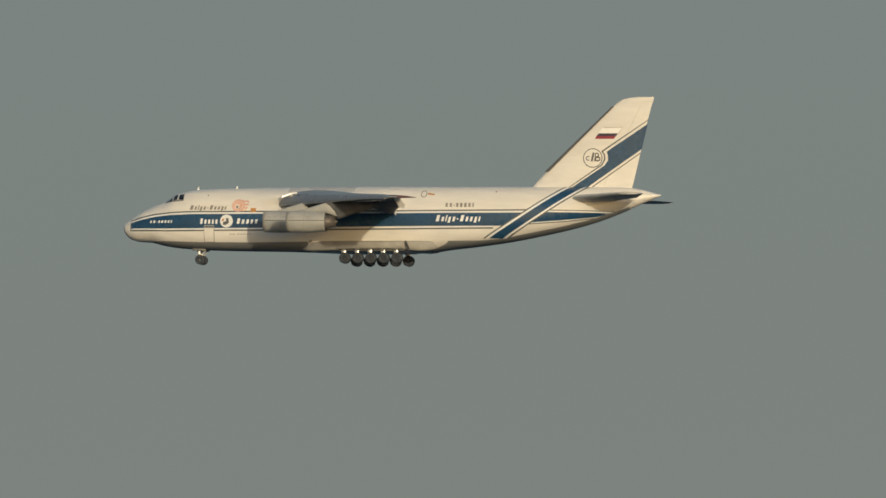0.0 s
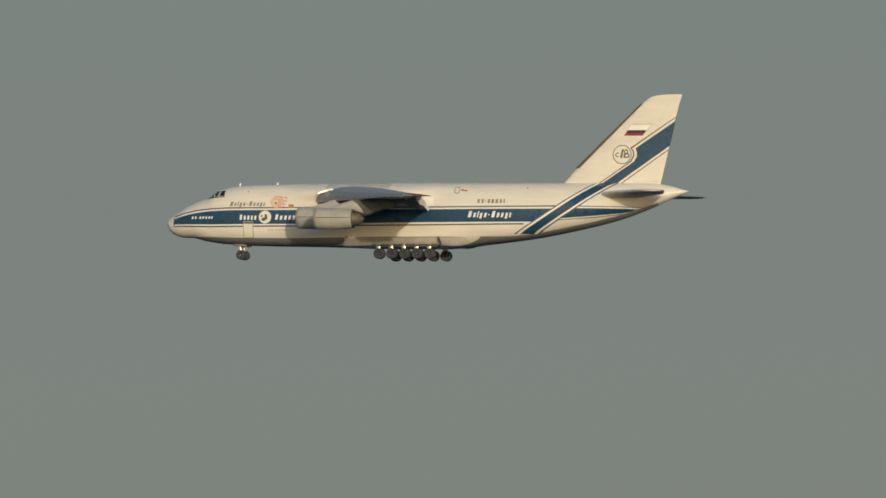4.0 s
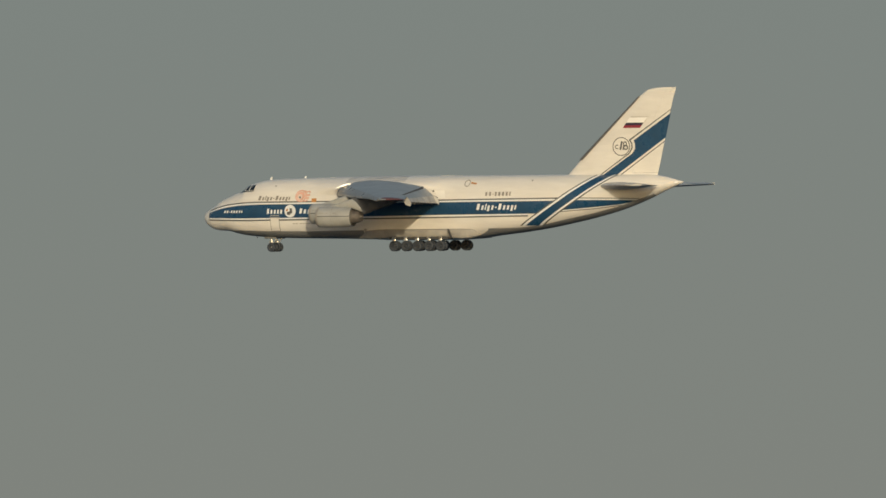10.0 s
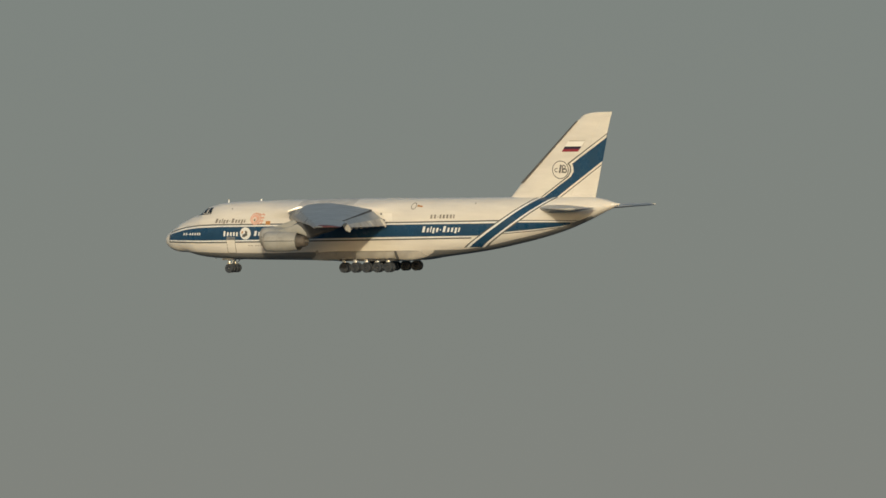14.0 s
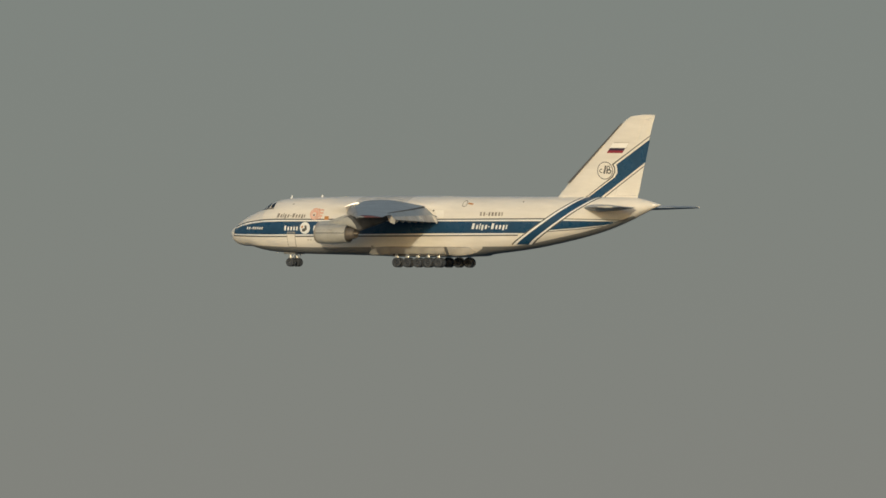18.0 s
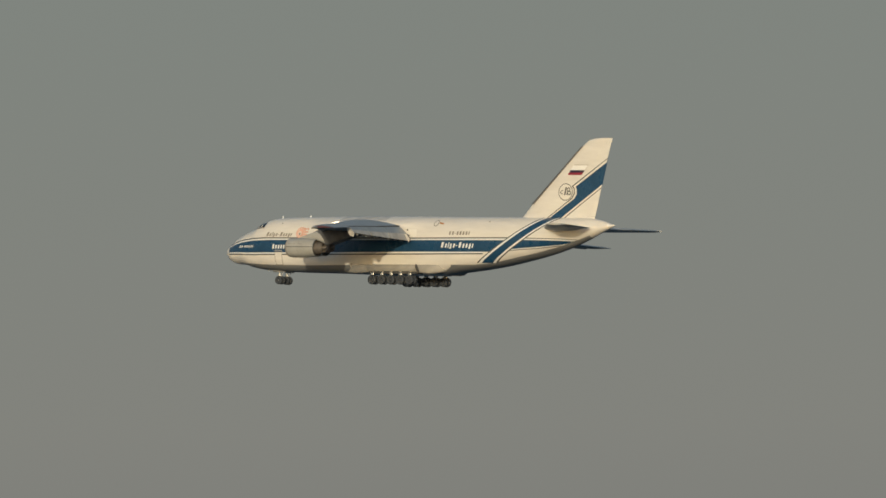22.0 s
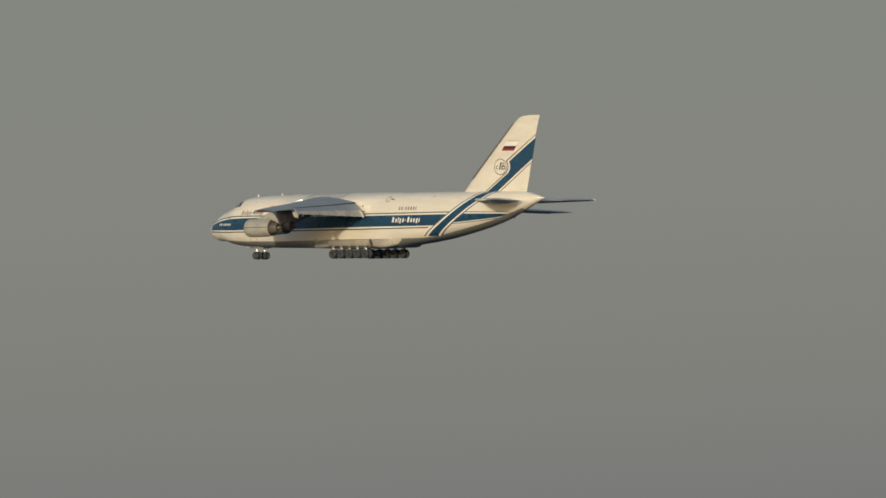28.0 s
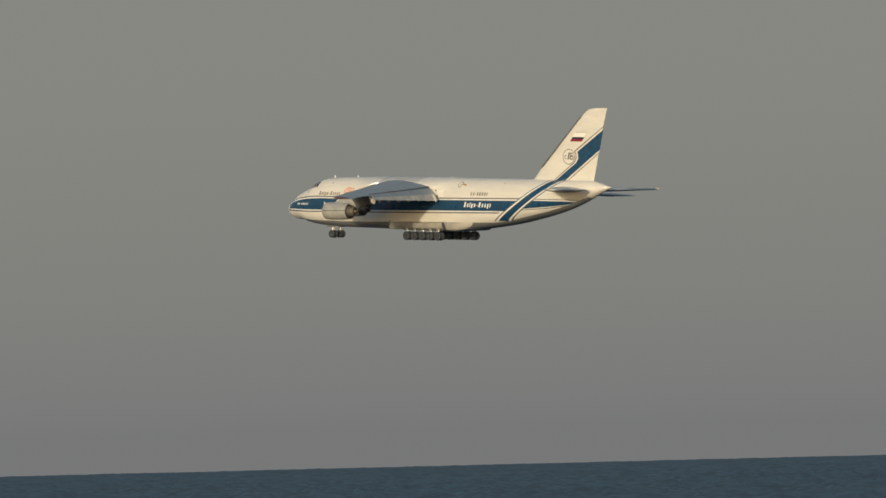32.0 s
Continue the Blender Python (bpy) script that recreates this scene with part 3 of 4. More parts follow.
FIN = ((7.8, 51.9, 65.15), (8.36, 52.42, 65.29), (9.07, 53.07, 65.47), (10.36, 54.23, 65.77), (12.92, 56.87, 66.36), (16.0, 60.07, 67.0), (18.73, 62.91, 67.72), (19.2, 63.5, 67.88), (19.5, 64.0, 67.97), (19.7, 64.85, 68.03), (19.79, 66.0, 68.06))


def fin_at(z):
    zs = [f[0] for f in FIN]
    return float(np.interp(z, zs, [f[1] for f in FIN])), float(np.interp(z, zs, [f[2] for f in FIN]))


def fin_half(x, z):
    le, te = fin_at(z)
    c = te - le
    u = min(1, max(0, (x - le) / c))
    return 5 * 0.085 * c * (0.2969 * math.sqrt(u) - 0.126 * u - 0.3516 * u * u + 0.2843 * u ** 3 - 0.1015 * u ** 4)


def fin_skin(z0, z1, a, b, grow=0.0):
    zs = [z0] + [f[0] for f in FIN if z0 < f[0] < z1] + [z1]
    return loft([foil(fin_at(z)[0], fin_at(z)[1] - fin_at(z)[0], 0, z, 0.085, True, a, b, grow=grow) for z in zs])


fin = part("fin", mesh_of("fin", *fin_skin(7.8, 19.79, 0, 0.715), WHITE), plane, "tall white tail fin")
part("rudder", mesh_of("rudder", *fin_skin(8.6, 14.0, 0.718, 1.0), WHITE), fin)
part("rudder", mesh_of("rudder", *fin_skin(14.03, 19.2, 0.718, 1.0), WHITE), fin)
part("rudder_cap", mesh_of("rudder_cap", *fin_skin(19.22, 19.79, 0.718, 1.0), WHITE), fin)
part("rudder_foot", mesh_of("rudder_foot", *fin_skin(7.8, 8.58, 0.718, 1.0), WHITE), fin)
bv, bf = fin_skin(10.3, 18.6, 0.0, 0.042, 0.10)
part("leading_edge_boot", mesh_of("leading_edge_boot", [(x - 0.08, y, z) for x, y, z in bv], bf, BOOT), fin, "dark leading edge strip")
for side in (-1, 1):
    on = dict(side=side, surf=fin_half, lift=0.015, dx=0.7, dz=0.7)
    decal("fin_blue_band", [(57.61, 8.30), (59.56, 8.30), (66.48, 13.19), (67.21, 16.38), (62.01, 12.85), (62.19, 12.38), (62.19, 11.73), (61.79, 11.12)], BLUE, fin, "blue painted slanting band", **on)
    decal("fin_stripe", [(57.11, 8.30), (57.31, 8.30), (61.46, 11.11), (61.86, 11.83), (61.81, 12.53), (61.56, 12.85), (67.31, 16.85), (67.34, 16.99), (61.31, 12.91), (61.66, 12.43), (61.69, 11.88), (61.31, 11.21)], LINE, fin, "", **on)
    decal("fin_stripe", [(60.01, 8.30), (60.24, 8.30), (66.28, 12.59), (66.33, 12.77)], LINE, fin, "", **on)
    ring = decal("fin_emblem", disc(60.25, 12.05, 1.24), LINE, fin, "round outlined emblem", **on)
    on["lift"] = 0.022
    decal("emblem_field", disc(60.25, 12.05, 1.13), WHITE, ring, "", **on)
    on["lift"] = 0.029
    flat = dict(side=side, surf=fin_half, lift=0.032)
    painted("emblem_mark", [stroke(line_of(60.12, 11.62, 60.36, 12.74), 0.26), stroke(line_of(60.5, 11.62, 60.6, 12.2), 0.16)], LINE, ring, **flat)
    painted("emblem_mark", [stroke(oval_of(60.78, 12.42, 0.22, 0.24, 12), 0.15), stroke(oval_of(60.88, 11.92, 0.30, 0.24, 12), 0.17)], LINE, ring, **flat)
    painted("emblem_mark", [stroke([(59.82, 12.25), (59.55, 12.22), (59.38, 12.02), (59.5, 11.82), (59.8, 11.76)], 0.13)], LINE, ring, **flat)
    on["lift"] = 0.018
    decal("flag_white", [(60.96, 15.18), (63.46, 15.18), (63.96, 15.88), (61.45, 15.88)], GLOSS, fin, "white stripe of a flag", **on)
    painted("flag_edge", [stroke([(61.6, 15.93), (64.02, 15.93), (63.55, 15.22)], 0.11)], PALE, fin, side, fin_half, 0.03)
    decal("flag_blue", [(60.71, 14.83), (63.19, 14.83), (63.46, 15.18), (60.96, 15.18)], NAVY, fin, "navy stripe of a flag", **on)
    decal("flag_red", [(60.46, 14.48), (62.92, 14.48), (63.19, 14.83), (60.71, 14.83)], RED, fin, "red stripe of a flag", **on)

STAB = ((1.0, 57.0, 66.0, 6.85), (2.4, 58.1, 66.3, 6.88), (11.4, 65.2, 68.7, 7.0), (11.8, 65.8, 68.9, 7.0), (11.95, 66.6, 68.95, 7.0))


def stab_skin(side, y0, y1, a, b):
    ys = [y0] + [s[0] for s in STAB if y0 < s[0] < y1] + [y1]
    rings = []
    for y in ys:
        le, te, z = (float(np.interp(y, [s[0] for s in STAB], [s[k] for s in STAB])) for k in (1, 2, 3))
        rings.append(foil(le, te - le, side * y, z, 0.12, False, a, b))
    v, f = loft(rings)
    return v, [tuple(reversed(q)) for q in f] if side > 0 else f


for side in (-1, 1):
    stab = part("tailplane", mesh_of("tailplane", *stab_skin(side, 1.0, 11.95, 0, 0.70), CENTRE), plane, "grey swept tailplane")
    part("elevator", mesh_of("elevator", *stab_skin(side, 2.4, 6.6, 0.705, 1.0), CENTRE), stab)
    part("elevator", mesh_of("elevator", *stab_skin(side, 6.63, 11.3, 0.705, 1.0), GREY), stab)
    fair = loft([[(x, side * (y0 + w * math.cos(a)), z + h * math.sin(a)) for a in [2 * math.pi * i / 16 for i in range(16)]] for x, y0, w, z, h in ((56.2, 1.7, 0.1, 6.85, 0.08), (58, 1.65, 0.55, 6.85, 0.42), (62, 1.2, 0.6, 6.9, 0.45), (65.5, 0.8, 0.45, 7.0, 0.4), (67.4, 0.4, 0.1, 7.15, 0.1))])
    part("tailplane_fairing", mesh_of("tailplane_fairing", *fair, WHITE), stab, "white root fairing")

# wing: (y, leading edge x, chord, z, thickness)
WING = ((0.0, 18.9, 16.2, 6.8, 0.14), (3.7, 21.2, 14.1, 6.66, 0.14), (12.0, 26.5, 10.6, 6.33, 0.12), (27.0, 36.0, 5.0, 5.82, 0.11), (32.6, 39.56, 3.92, 5.48, 0.10), (33.2, 40.1, 3.4, 5.455, 0.09), (33.45, 40.9, 2.4, 5.445, 0.06))


def wing_at(y):
    ys = [w[0] for w in WING]
    return [float(np.interp(y, ys, [w[k] for w in WING])) for k in (1, 2, 3, 4)]


def wing_ring(side, y, a, b, dx=0.0, dz=0.0, turn=0.0, grow=0.0):
    le, c, z, th = wing_at(y)
    ring = foil(le, c, side * y, z, th, False, a, b, twist=radians(0.8), camber=0.02, grow=grow)
    if turn or dx or dz:
        px, pz = le + a * c, z - a * c * math.tan(radians(0.8))
        ct, st = math.cos(turn), math.sin(turn)
        ring = [(px + (x - px) * ct + (zz - pz) * st + dx, yy, pz - (x - px) * st + (zz - pz) * ct + dz) for x, yy, zz in ring]
    return ring


def wing_skin(side, y0, y1, a, b, **kw):
    ys = [y0] + [w[0] for w in WING if y0 < w[0] < y1] + [y1]
    sc = kw.pop("scaled", False)
    rings = []
    for y in ys:
        k = dict(kw)
        if sc:
            c = wing_at(y)[1]
            k["dx"], k["dz"] = kw["dx"] * c, kw["dz"] * c
        rings.append(wing_ring(side, y, a, b, **k))
    v, f = loft(rings)
    return v, [tuple(reversed(q)) for q in f] if side < 0 else f


for side in (-1, 1):
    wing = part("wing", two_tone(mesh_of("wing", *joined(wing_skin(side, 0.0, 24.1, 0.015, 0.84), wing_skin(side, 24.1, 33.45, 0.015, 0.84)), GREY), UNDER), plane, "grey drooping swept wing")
    for y0, y1 in ((3.75, 9.2), (9.25, 15.0), (15.05, 20.8), (20.85, 25.2), (25.25, 29.5), (29.55, 32.5)):
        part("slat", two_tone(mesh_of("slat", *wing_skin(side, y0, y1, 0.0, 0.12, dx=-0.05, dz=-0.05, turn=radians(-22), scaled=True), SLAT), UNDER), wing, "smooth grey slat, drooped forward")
    for y0, y1 in ((3.8, 10.3), (10.35, 17.0), (17.05, 23.7)):
        part("flap", mesh_of("flap", *wing_skin(side, y0, y1, 0.82, 0.935, dx=0.022, dz=-0.012, turn=radians(27), scaled=True), GREY), wing, "grey flap, lowered")
        part("aft_flap", mesh_of("aft_flap", *wing_skin(side, y0 + 0.1, y1 - 0.1, 0.915, 1.0, dx=0.022, dz=-0.062, turn=radians(42), scaled=True), SLOT), wing, "lower flap segment, tone lightened for haze")
    le, c, z, th = wing_at(23.85)
    x0, z0 = le + 0.83 * c, z - 0.12
    for name, y, prof, lab in (("flap_end_plate", 23.85, [(x0 - 0.2, z0 + 0.05), (x0 + 0.5, z0 + 0.15), (x0 + 1.3, z0 - 0.85), (x0 + 1.15, z0 - 1.3), (x0 + 0.5, z0 - 1.1)], "pale flap end plate"),
                               ("flap_bracket", 4.74, [(34.7, 5.75), (35.25, 5.7), (35.85, 5.05), (35.7, 4.6), (35.5, 4.95), (35.05, 5.15)], "pale flap root bracket"),
                               ("flap_carriage", 3.95, [(33.6, 5.9), (34.6, 5.85), (35.3, 5.6), (35.0, 5.45), (35.3, 5.2), (34.6, 5.2), (34.0, 5.5)], "dark flap carriage")):
        plate = loft([[(px, side * (y + d), pz) for px, pz in prof] for d in (-0.07, 0.07)])
        part(name, mesh_of(name, *plate, BELLY if name == "flap_carriage" else CENTRE, False), wing, lab)
    # dark band over the wing skin, painting the shade of the flap gap
    part("gap_shade_strip", mesh_of("gap_shade_strip", *wing_skin(side, 3.8, 24.0, 0.825, 0.846, grow=0.012), DARK), wing, "dark strip for the shade in the gap ahead of the flaps")
    for y0, y1 in ((24.3, 28.4), (28.45, 32.55)):
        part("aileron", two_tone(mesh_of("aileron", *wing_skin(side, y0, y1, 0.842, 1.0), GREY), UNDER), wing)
    for y0, y1 in ((4.4, 7.3), (7.35, 10.3), (10.4, 13.7), (13.75, 17.0), (17.1, 20.4), (20.45, 23.7)):
        v, f = wing_skin(side, y0, y1, 0.68, 0.835, grow=0.02)
        part("spoiler", mesh_of("spoiler", v, f, GREY), wing)
    for y in (6.0, 8.8, 12.0, 15.2, 18.5, 21.7):
        le, c, z, th = wing_at(y)
        x0, zz = le + 0.74 * c, z - 0.06 * c
        rings = []
        for u, h, w, d in ((0.0, 0.06, 0.05, 0.0), (0.25, 0.2, 0.12, -0.1), (0.55, 0.34, 0.16, -0.3), (0.8, 0.36, 0.16, -0.5), (0.95, 0.28, 0.12, -0.62), (1.0, 0.12, 0.06, -0.66)):
            k = 0.55 + 0.45 * c / 14
            rings.append([(x0 + u * 0.24 * c, side * (y + w * math.cos(t)), zz + (d + h * math.sin(t)) * k * 1.25) for t in [2 * math.pi * i / 12 for i in range(12)]])
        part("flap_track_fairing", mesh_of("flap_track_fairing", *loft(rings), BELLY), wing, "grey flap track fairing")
    # added polished strip at the inner leading edge, bowed and aimed to make the sun glint
    glint_rings = []
    for i in range(13):
        u = i / 12
        fx, top = 21.15 + 1.75 * u, 7.12 + 0.62 * u ** 0.8 - 0.6 * max(0, u - 0.85)
        low = top - 0.4
        bow = 0.10 * math.sin(math.pi * u)
        fy = 4.85 - 0.52 * (fx - 22.0) + bow
        glint_rings.append([(fx, side * (fy - 0.14), low), (fx, side * (fy + 0.06), low), (fx, side * (fy + 0.06), top - 0.2), (fx, side * (fy + 0.03), top - 0.07), (fx, side * (fy - 0.03), top), (fx, side * (fy - 0.14), top - 0.06)])
    part("glint_strip", mesh_of("glint_strip", *loft(glint_rings), SHINY), wing, "added bright polished strip for the glint on the inner leading edge")
    part("wing_tip", mesh_of("wing_tip", *wing_skin(side, 32.6, 33.46, 0.1, 1.0, grow=0.015), TIP if side < 0 else GREY), wing, "dull red painted wing tip" if side < 0 else "")
    part("navigation_light", mesh_of("navigation_light", *turned(((-0.2, 0.02), (-0.1, 0.07), (0.1, 0.07), (0.2, 0.02)), (40.5, side * 33.3, 5.48), sides=12, caps=(True, True)), LAMP), wing)

def swell_at(x):
    """How far the wing root fairing stands out: a short nose, a long tail."""
    a, b = min(1, max(0, (x - 15.6) / 5.6)), min(1, max(0, (39.0 - x) / 9.0))
    return a * a * (3 - 2 * a) * b * b * (3 - 2 * b)


# fairing where the wing meets the fuselage: a shoulder that fades out fore and aft
rings = []
for x in np.arange(16.0, 39.1, 0.5):
    swell = swell_at(x)
    t = section(x)[0]
    half = []
    for i in range(17):
        u = (i / 16) ** 0.8
        z = 5.9 + (t - 5.9) * u
        grow = swell * (0.05 * min(1, 4 * u) + 0.85 * math.sin(math.pi * u ** 1.1) ** 1.3) - 0.03
        half.append((x, skin(x, z) + grow, z + 0.05 * swell * u))
    rings.append([(x, -y, z) for x, y, z in half] + [(x, y, z) for x, y, z in reversed(half)])
fairing = mesh_of("wing_root_fairing", *loft(rings, (False, False), False), WHITE)
fairing.materials.append(CENTRE)      # crown faces greyed to imitate the dimmer grazing light up there
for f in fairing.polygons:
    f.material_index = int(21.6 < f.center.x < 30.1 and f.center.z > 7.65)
part("wing_root_fairing", fairing, plane, "cream-white fairing over the wing root, crown greyed as shade")


def root_skin(x, z):
    """Half the width over the root fairing."""
    t = section(x)[0]
    u = min(1, max(0, (z - 5.9) / (t - 5.9)))
    swell = swell_at(x)
    return skin(x, z) + max(0, swell * (0.05 * min(1, 4 * u) + 0.85 * math.sin(math.pi * u ** 1.1) ** 1.3) - 0.03)


for side in (-1, 1):
    # plate whitened to stand in for the sun's glint on bare metal
    decal("root_glint_plate", [(34.5, 6.5), (35.92, 6.5), (36.1, 5.45), (35.1, 5.45), (34.75, 6.0)], PLATE, body, "plate behind the wing root, painted white for its glint", side, root_skin, 0.03, dz=0.15)
    decal("vent", disc(34.35, 6.42, 0.13, 12), DARK, body, "", side, root_skin, 0.03, dz=0.1)
    decal("pale_strip", [(24.25, 0.42), (24.6, 0.42), (24.68, 1.55), (24.28, 1.55)], PALE, body, "narrow pale strip on the belly", side, skin, 0.04, dz=0.1)


# ---- engines ----
def engine(side, x, y, z):
    c = (x, side * y, z)
    cowl = part("engine_cowl", mesh_of("engine_cowl", *turned(((5.05, 1.17), (5.05, 1.22), (4.9, 1.235), (4.2, 1.30), (3.4, 1.35), (2.6, 1.38), (1.6, 1.385), (0.9, 1.375), (0.42, 1.355)), c), NACELLE), plane, "pale grey engine cowl")
    part("inlet_lip", mesh_of("inlet_lip", *turned(((0.42, 1.355), (0.2, 1.325), (0.07, 1.265), (0.0, 1.19), (0.03, 1.13), (0.12, 1.09), (0.4, 1.05), (1.0, 1.08)), c), METAL), cowl, "worn grey metal inlet lip")
    part("duct_lining", mesh_of("duct_lining", *turned(((5.05, 1.17), (4.4, 1.15), (4.2, 1.12)), c), DARK), cowl, "dark bypass duct lining")
    part("nozzle_edge", mesh_of("nozzle_edge", *turned(((4.97, 1.232), (5.08, 1.222), (5.08, 1.165)), c), LINE), cowl, "dark cowl end ring")
    part("cowl_gap", mesh_of("cowl_gap", *turned(((2.33, 1.386), (2.36, 1.386)), c), FADED), cowl)
    part("fan_disc", mesh_of("fan_disc", *turned(((1.02, 0.0), (1.0, 1.06)), c), DARK), cowl, "dark fan")
    blade = []
    for i in range(24):
        t = 2 * math.pi * i / 24
        pts = [(x + 0.85 + dx, side * y + r * math.cos(t + da), z + r * math.sin(t + da)) for r, dx, da in ((0.32, 0.0, 0.0), (1.03, 0.02, 0.04), (1.03, 0.12, 0.2), (0.32, 0.14, 0.18))]
        blade.append((pts, [(0, 1, 2, 3)]))
    part("fan_blades", mesh_of("fan_blades", *joined(*blade), RIM), cowl)
    part("spinner", mesh_of("spinner", *turned(((0.45, 0.02), (0.55, 0.14), (0.75, 0.27), (1.0, 0.34)), c, sides=24), RIM), cowl)
    part("core_cowl", mesh_of("core_cowl", *turned(((3.9, 1.02), (4.9, 0.93), (5.5, 0.81), (6.2, 0.64), (6.2, 0.60), (5.4, 0.58)), c), HOT), cowl, "heat-stained metal core nozzle")
    part("exhaust_plug", mesh_of("exhaust_plug", *turned(((5.4, 0.42), (6.0, 0.34), (6.35, 0.16), (6.5, 0.02)), c, sides=28), HOT), cowl)
    part("duct_wall", mesh_of("duct_wall", *turned(((4.2, 0.95), (4.2, 1.13)), c), DARK), cowl)
    # the dark split line along the cowl's side
    for s in (-1, 1):
        line = [(x + u, c[1] + s * (r + 0.012) * math.cos(d), z + (r + 0.012) * math.sin(d)) for d in (0.03, 0.105) for u, r in ((0.35, 1.345), (0.55, 1.362), (1.2, 1.38), (2.0, 1.385), (2.6, 1.38), (3.4, 1.35), (4.2, 1.30), (4.95, 1.228))]
        part("cowl_seam", mesh_of("cowl_seam", line, [(i, i + 1, i + 9, i + 8) for i in range(7)], LINE), cowl)
        for u0, u1 in ((0.6, 1.3), (1.5, 1.9), (2.5, 3.1)):
            mark = [(x + u, c[1] + s * 1.4 * math.cos(d), z + 1.4 * math.sin(d)) for d in (0.36, 0.41) for u in (u0, u1)]
            part("marking_bar", mesh_of("marking_bar", mark, [(0, 1, 3, 2)], FADED), cowl)
    le, ch, wz, th = wing_at(y)
    low = lambda u: wz - 0.045 * ch - u * ch * 0.026
    # pale pylon stops at the wing's shade line; a darkened rear piece follows
    rings = []
    for d, zb, zt, w in ((1.6, 1.28, 1.41, 0.06), (2.4, 1.25, 1.62, 0.18), (3.4, 1.2, 1.92, 0.28), (4.3, 1.12, 2.18, 0.32), (4.95, 1.05, 2.34, 0.3), (5.5, 0.92, 1.98, 0.28), (6.0, 0.75, 1.5, 0.24), (6.45, 0.6, 1.1, 0.18), (6.85, 0.58, 0.85, 0.08)):
        rings.append([(x + d, c[1] + w * a, z + zb + (zt - zb) * b) for a, b in ((-0.6, 0), (0.6, 0), (1, 0.2), (1, 0.8), (0.8, 1), (-0.8, 1), (-1, 0.8), (-1, 0.2))])
    pylon = part("engine_pylon", mesh_of("engine_pylon", *loft(rings), NACELLE), plane, "pale grey engine pylon")
    rings = []
    for d, zb, zt, w in ((4.2, z + 1.6, z + 2.2, 0.12), (5.2, z + 1.75, low(0.02), 0.2), (5.9, z + 1.0, low(0.05), 0.22), (6.5, z + 0.32, low(0.1), 0.2), (7.2, z + 0.5, low(0.15), 0.2), (8.4, z + 0.9, low(0.25), 0.19), (10.2, z + 1.4, low(0.45), 0.16), (11.8, low(0.6) - 0.35, low(0.6) + 0.1, 0.08)):
        rings.append([(x + d, c[1] + w * a, zb + (zt - zb) * b) for a, b in ((-0.6, 0), (0.6, 0), (1, 0.2), (1, 0.8), (0.8, 1), (-0.8, 1), (-1, 0.8), (-1, 0.2))])
    part("shaded_pylon_rear", mesh_of("shaded_pylon_rear", *loft(rings), PYLON_SHADE), pylon, "rear part of the pylon, darkened as wing shade")


for side in (-1, 1):
    engine(side, 19.72, 9.94, 3.56)
    engine(side, 24.16, 17.6, 3.17)


# ---- landing gear ----
def wheel_meshes(r, w, hub):
    h = w / 2
    tyre = turned(((-h * 0.75, hub), (-h * 0.95, hub + (r - hub) * 0.3), (-h, hub + (r - hub) * 0.6), (-h * 0.85, r * 0.95), (-h * 0.5, r), (-h * 0.48, r * 0.985), (-h * 0.4, r * 0.985), (-h * 0.38, r), (h * 0.38, r), (h * 0.4, r * 0.985), (h * 0.48, r * 0.985), (h * 0.5, r), (h * 0.85, r * 0.95), (h, hub + (r - hub) * 0.6), (h * 0.95, hub + (r - hub) * 0.3), (h * 0.75, hub)), (0, 0, 0), "y", 32)
    rim = turned(((-h * 0.55, 0.02), (-h * 0.6, hub * 0.35), (-h * 0.3, hub * 0.45), (-h * 0.3, hub * 0.85), (-h * 0.78, hub), (h * 0.78, hub), (h * 0.3, hub * 0.85), (h * 0.3, hub * 0.45), (h * 0.6, hub * 0.35), (h * 0.55, 0.02)), (0, 0, 0), "y", 24)
    return mesh_of("tyre", *tyre, RUBBER), mesh_of("wheel", *rim, RIM)


MAIN = wheel_meshes(0.69, 0.5, 0.33)
NOSE = wheel_meshes(0.6, 0.42, 0.28)


def wheel(x, y, z, meshes):
    w = part("wheel", meshes[1], plane, "landing wheel with dark tyre")
    w.location = (x, y, z)
    part("tyre", meshes[0], w, "black rubber tyre")


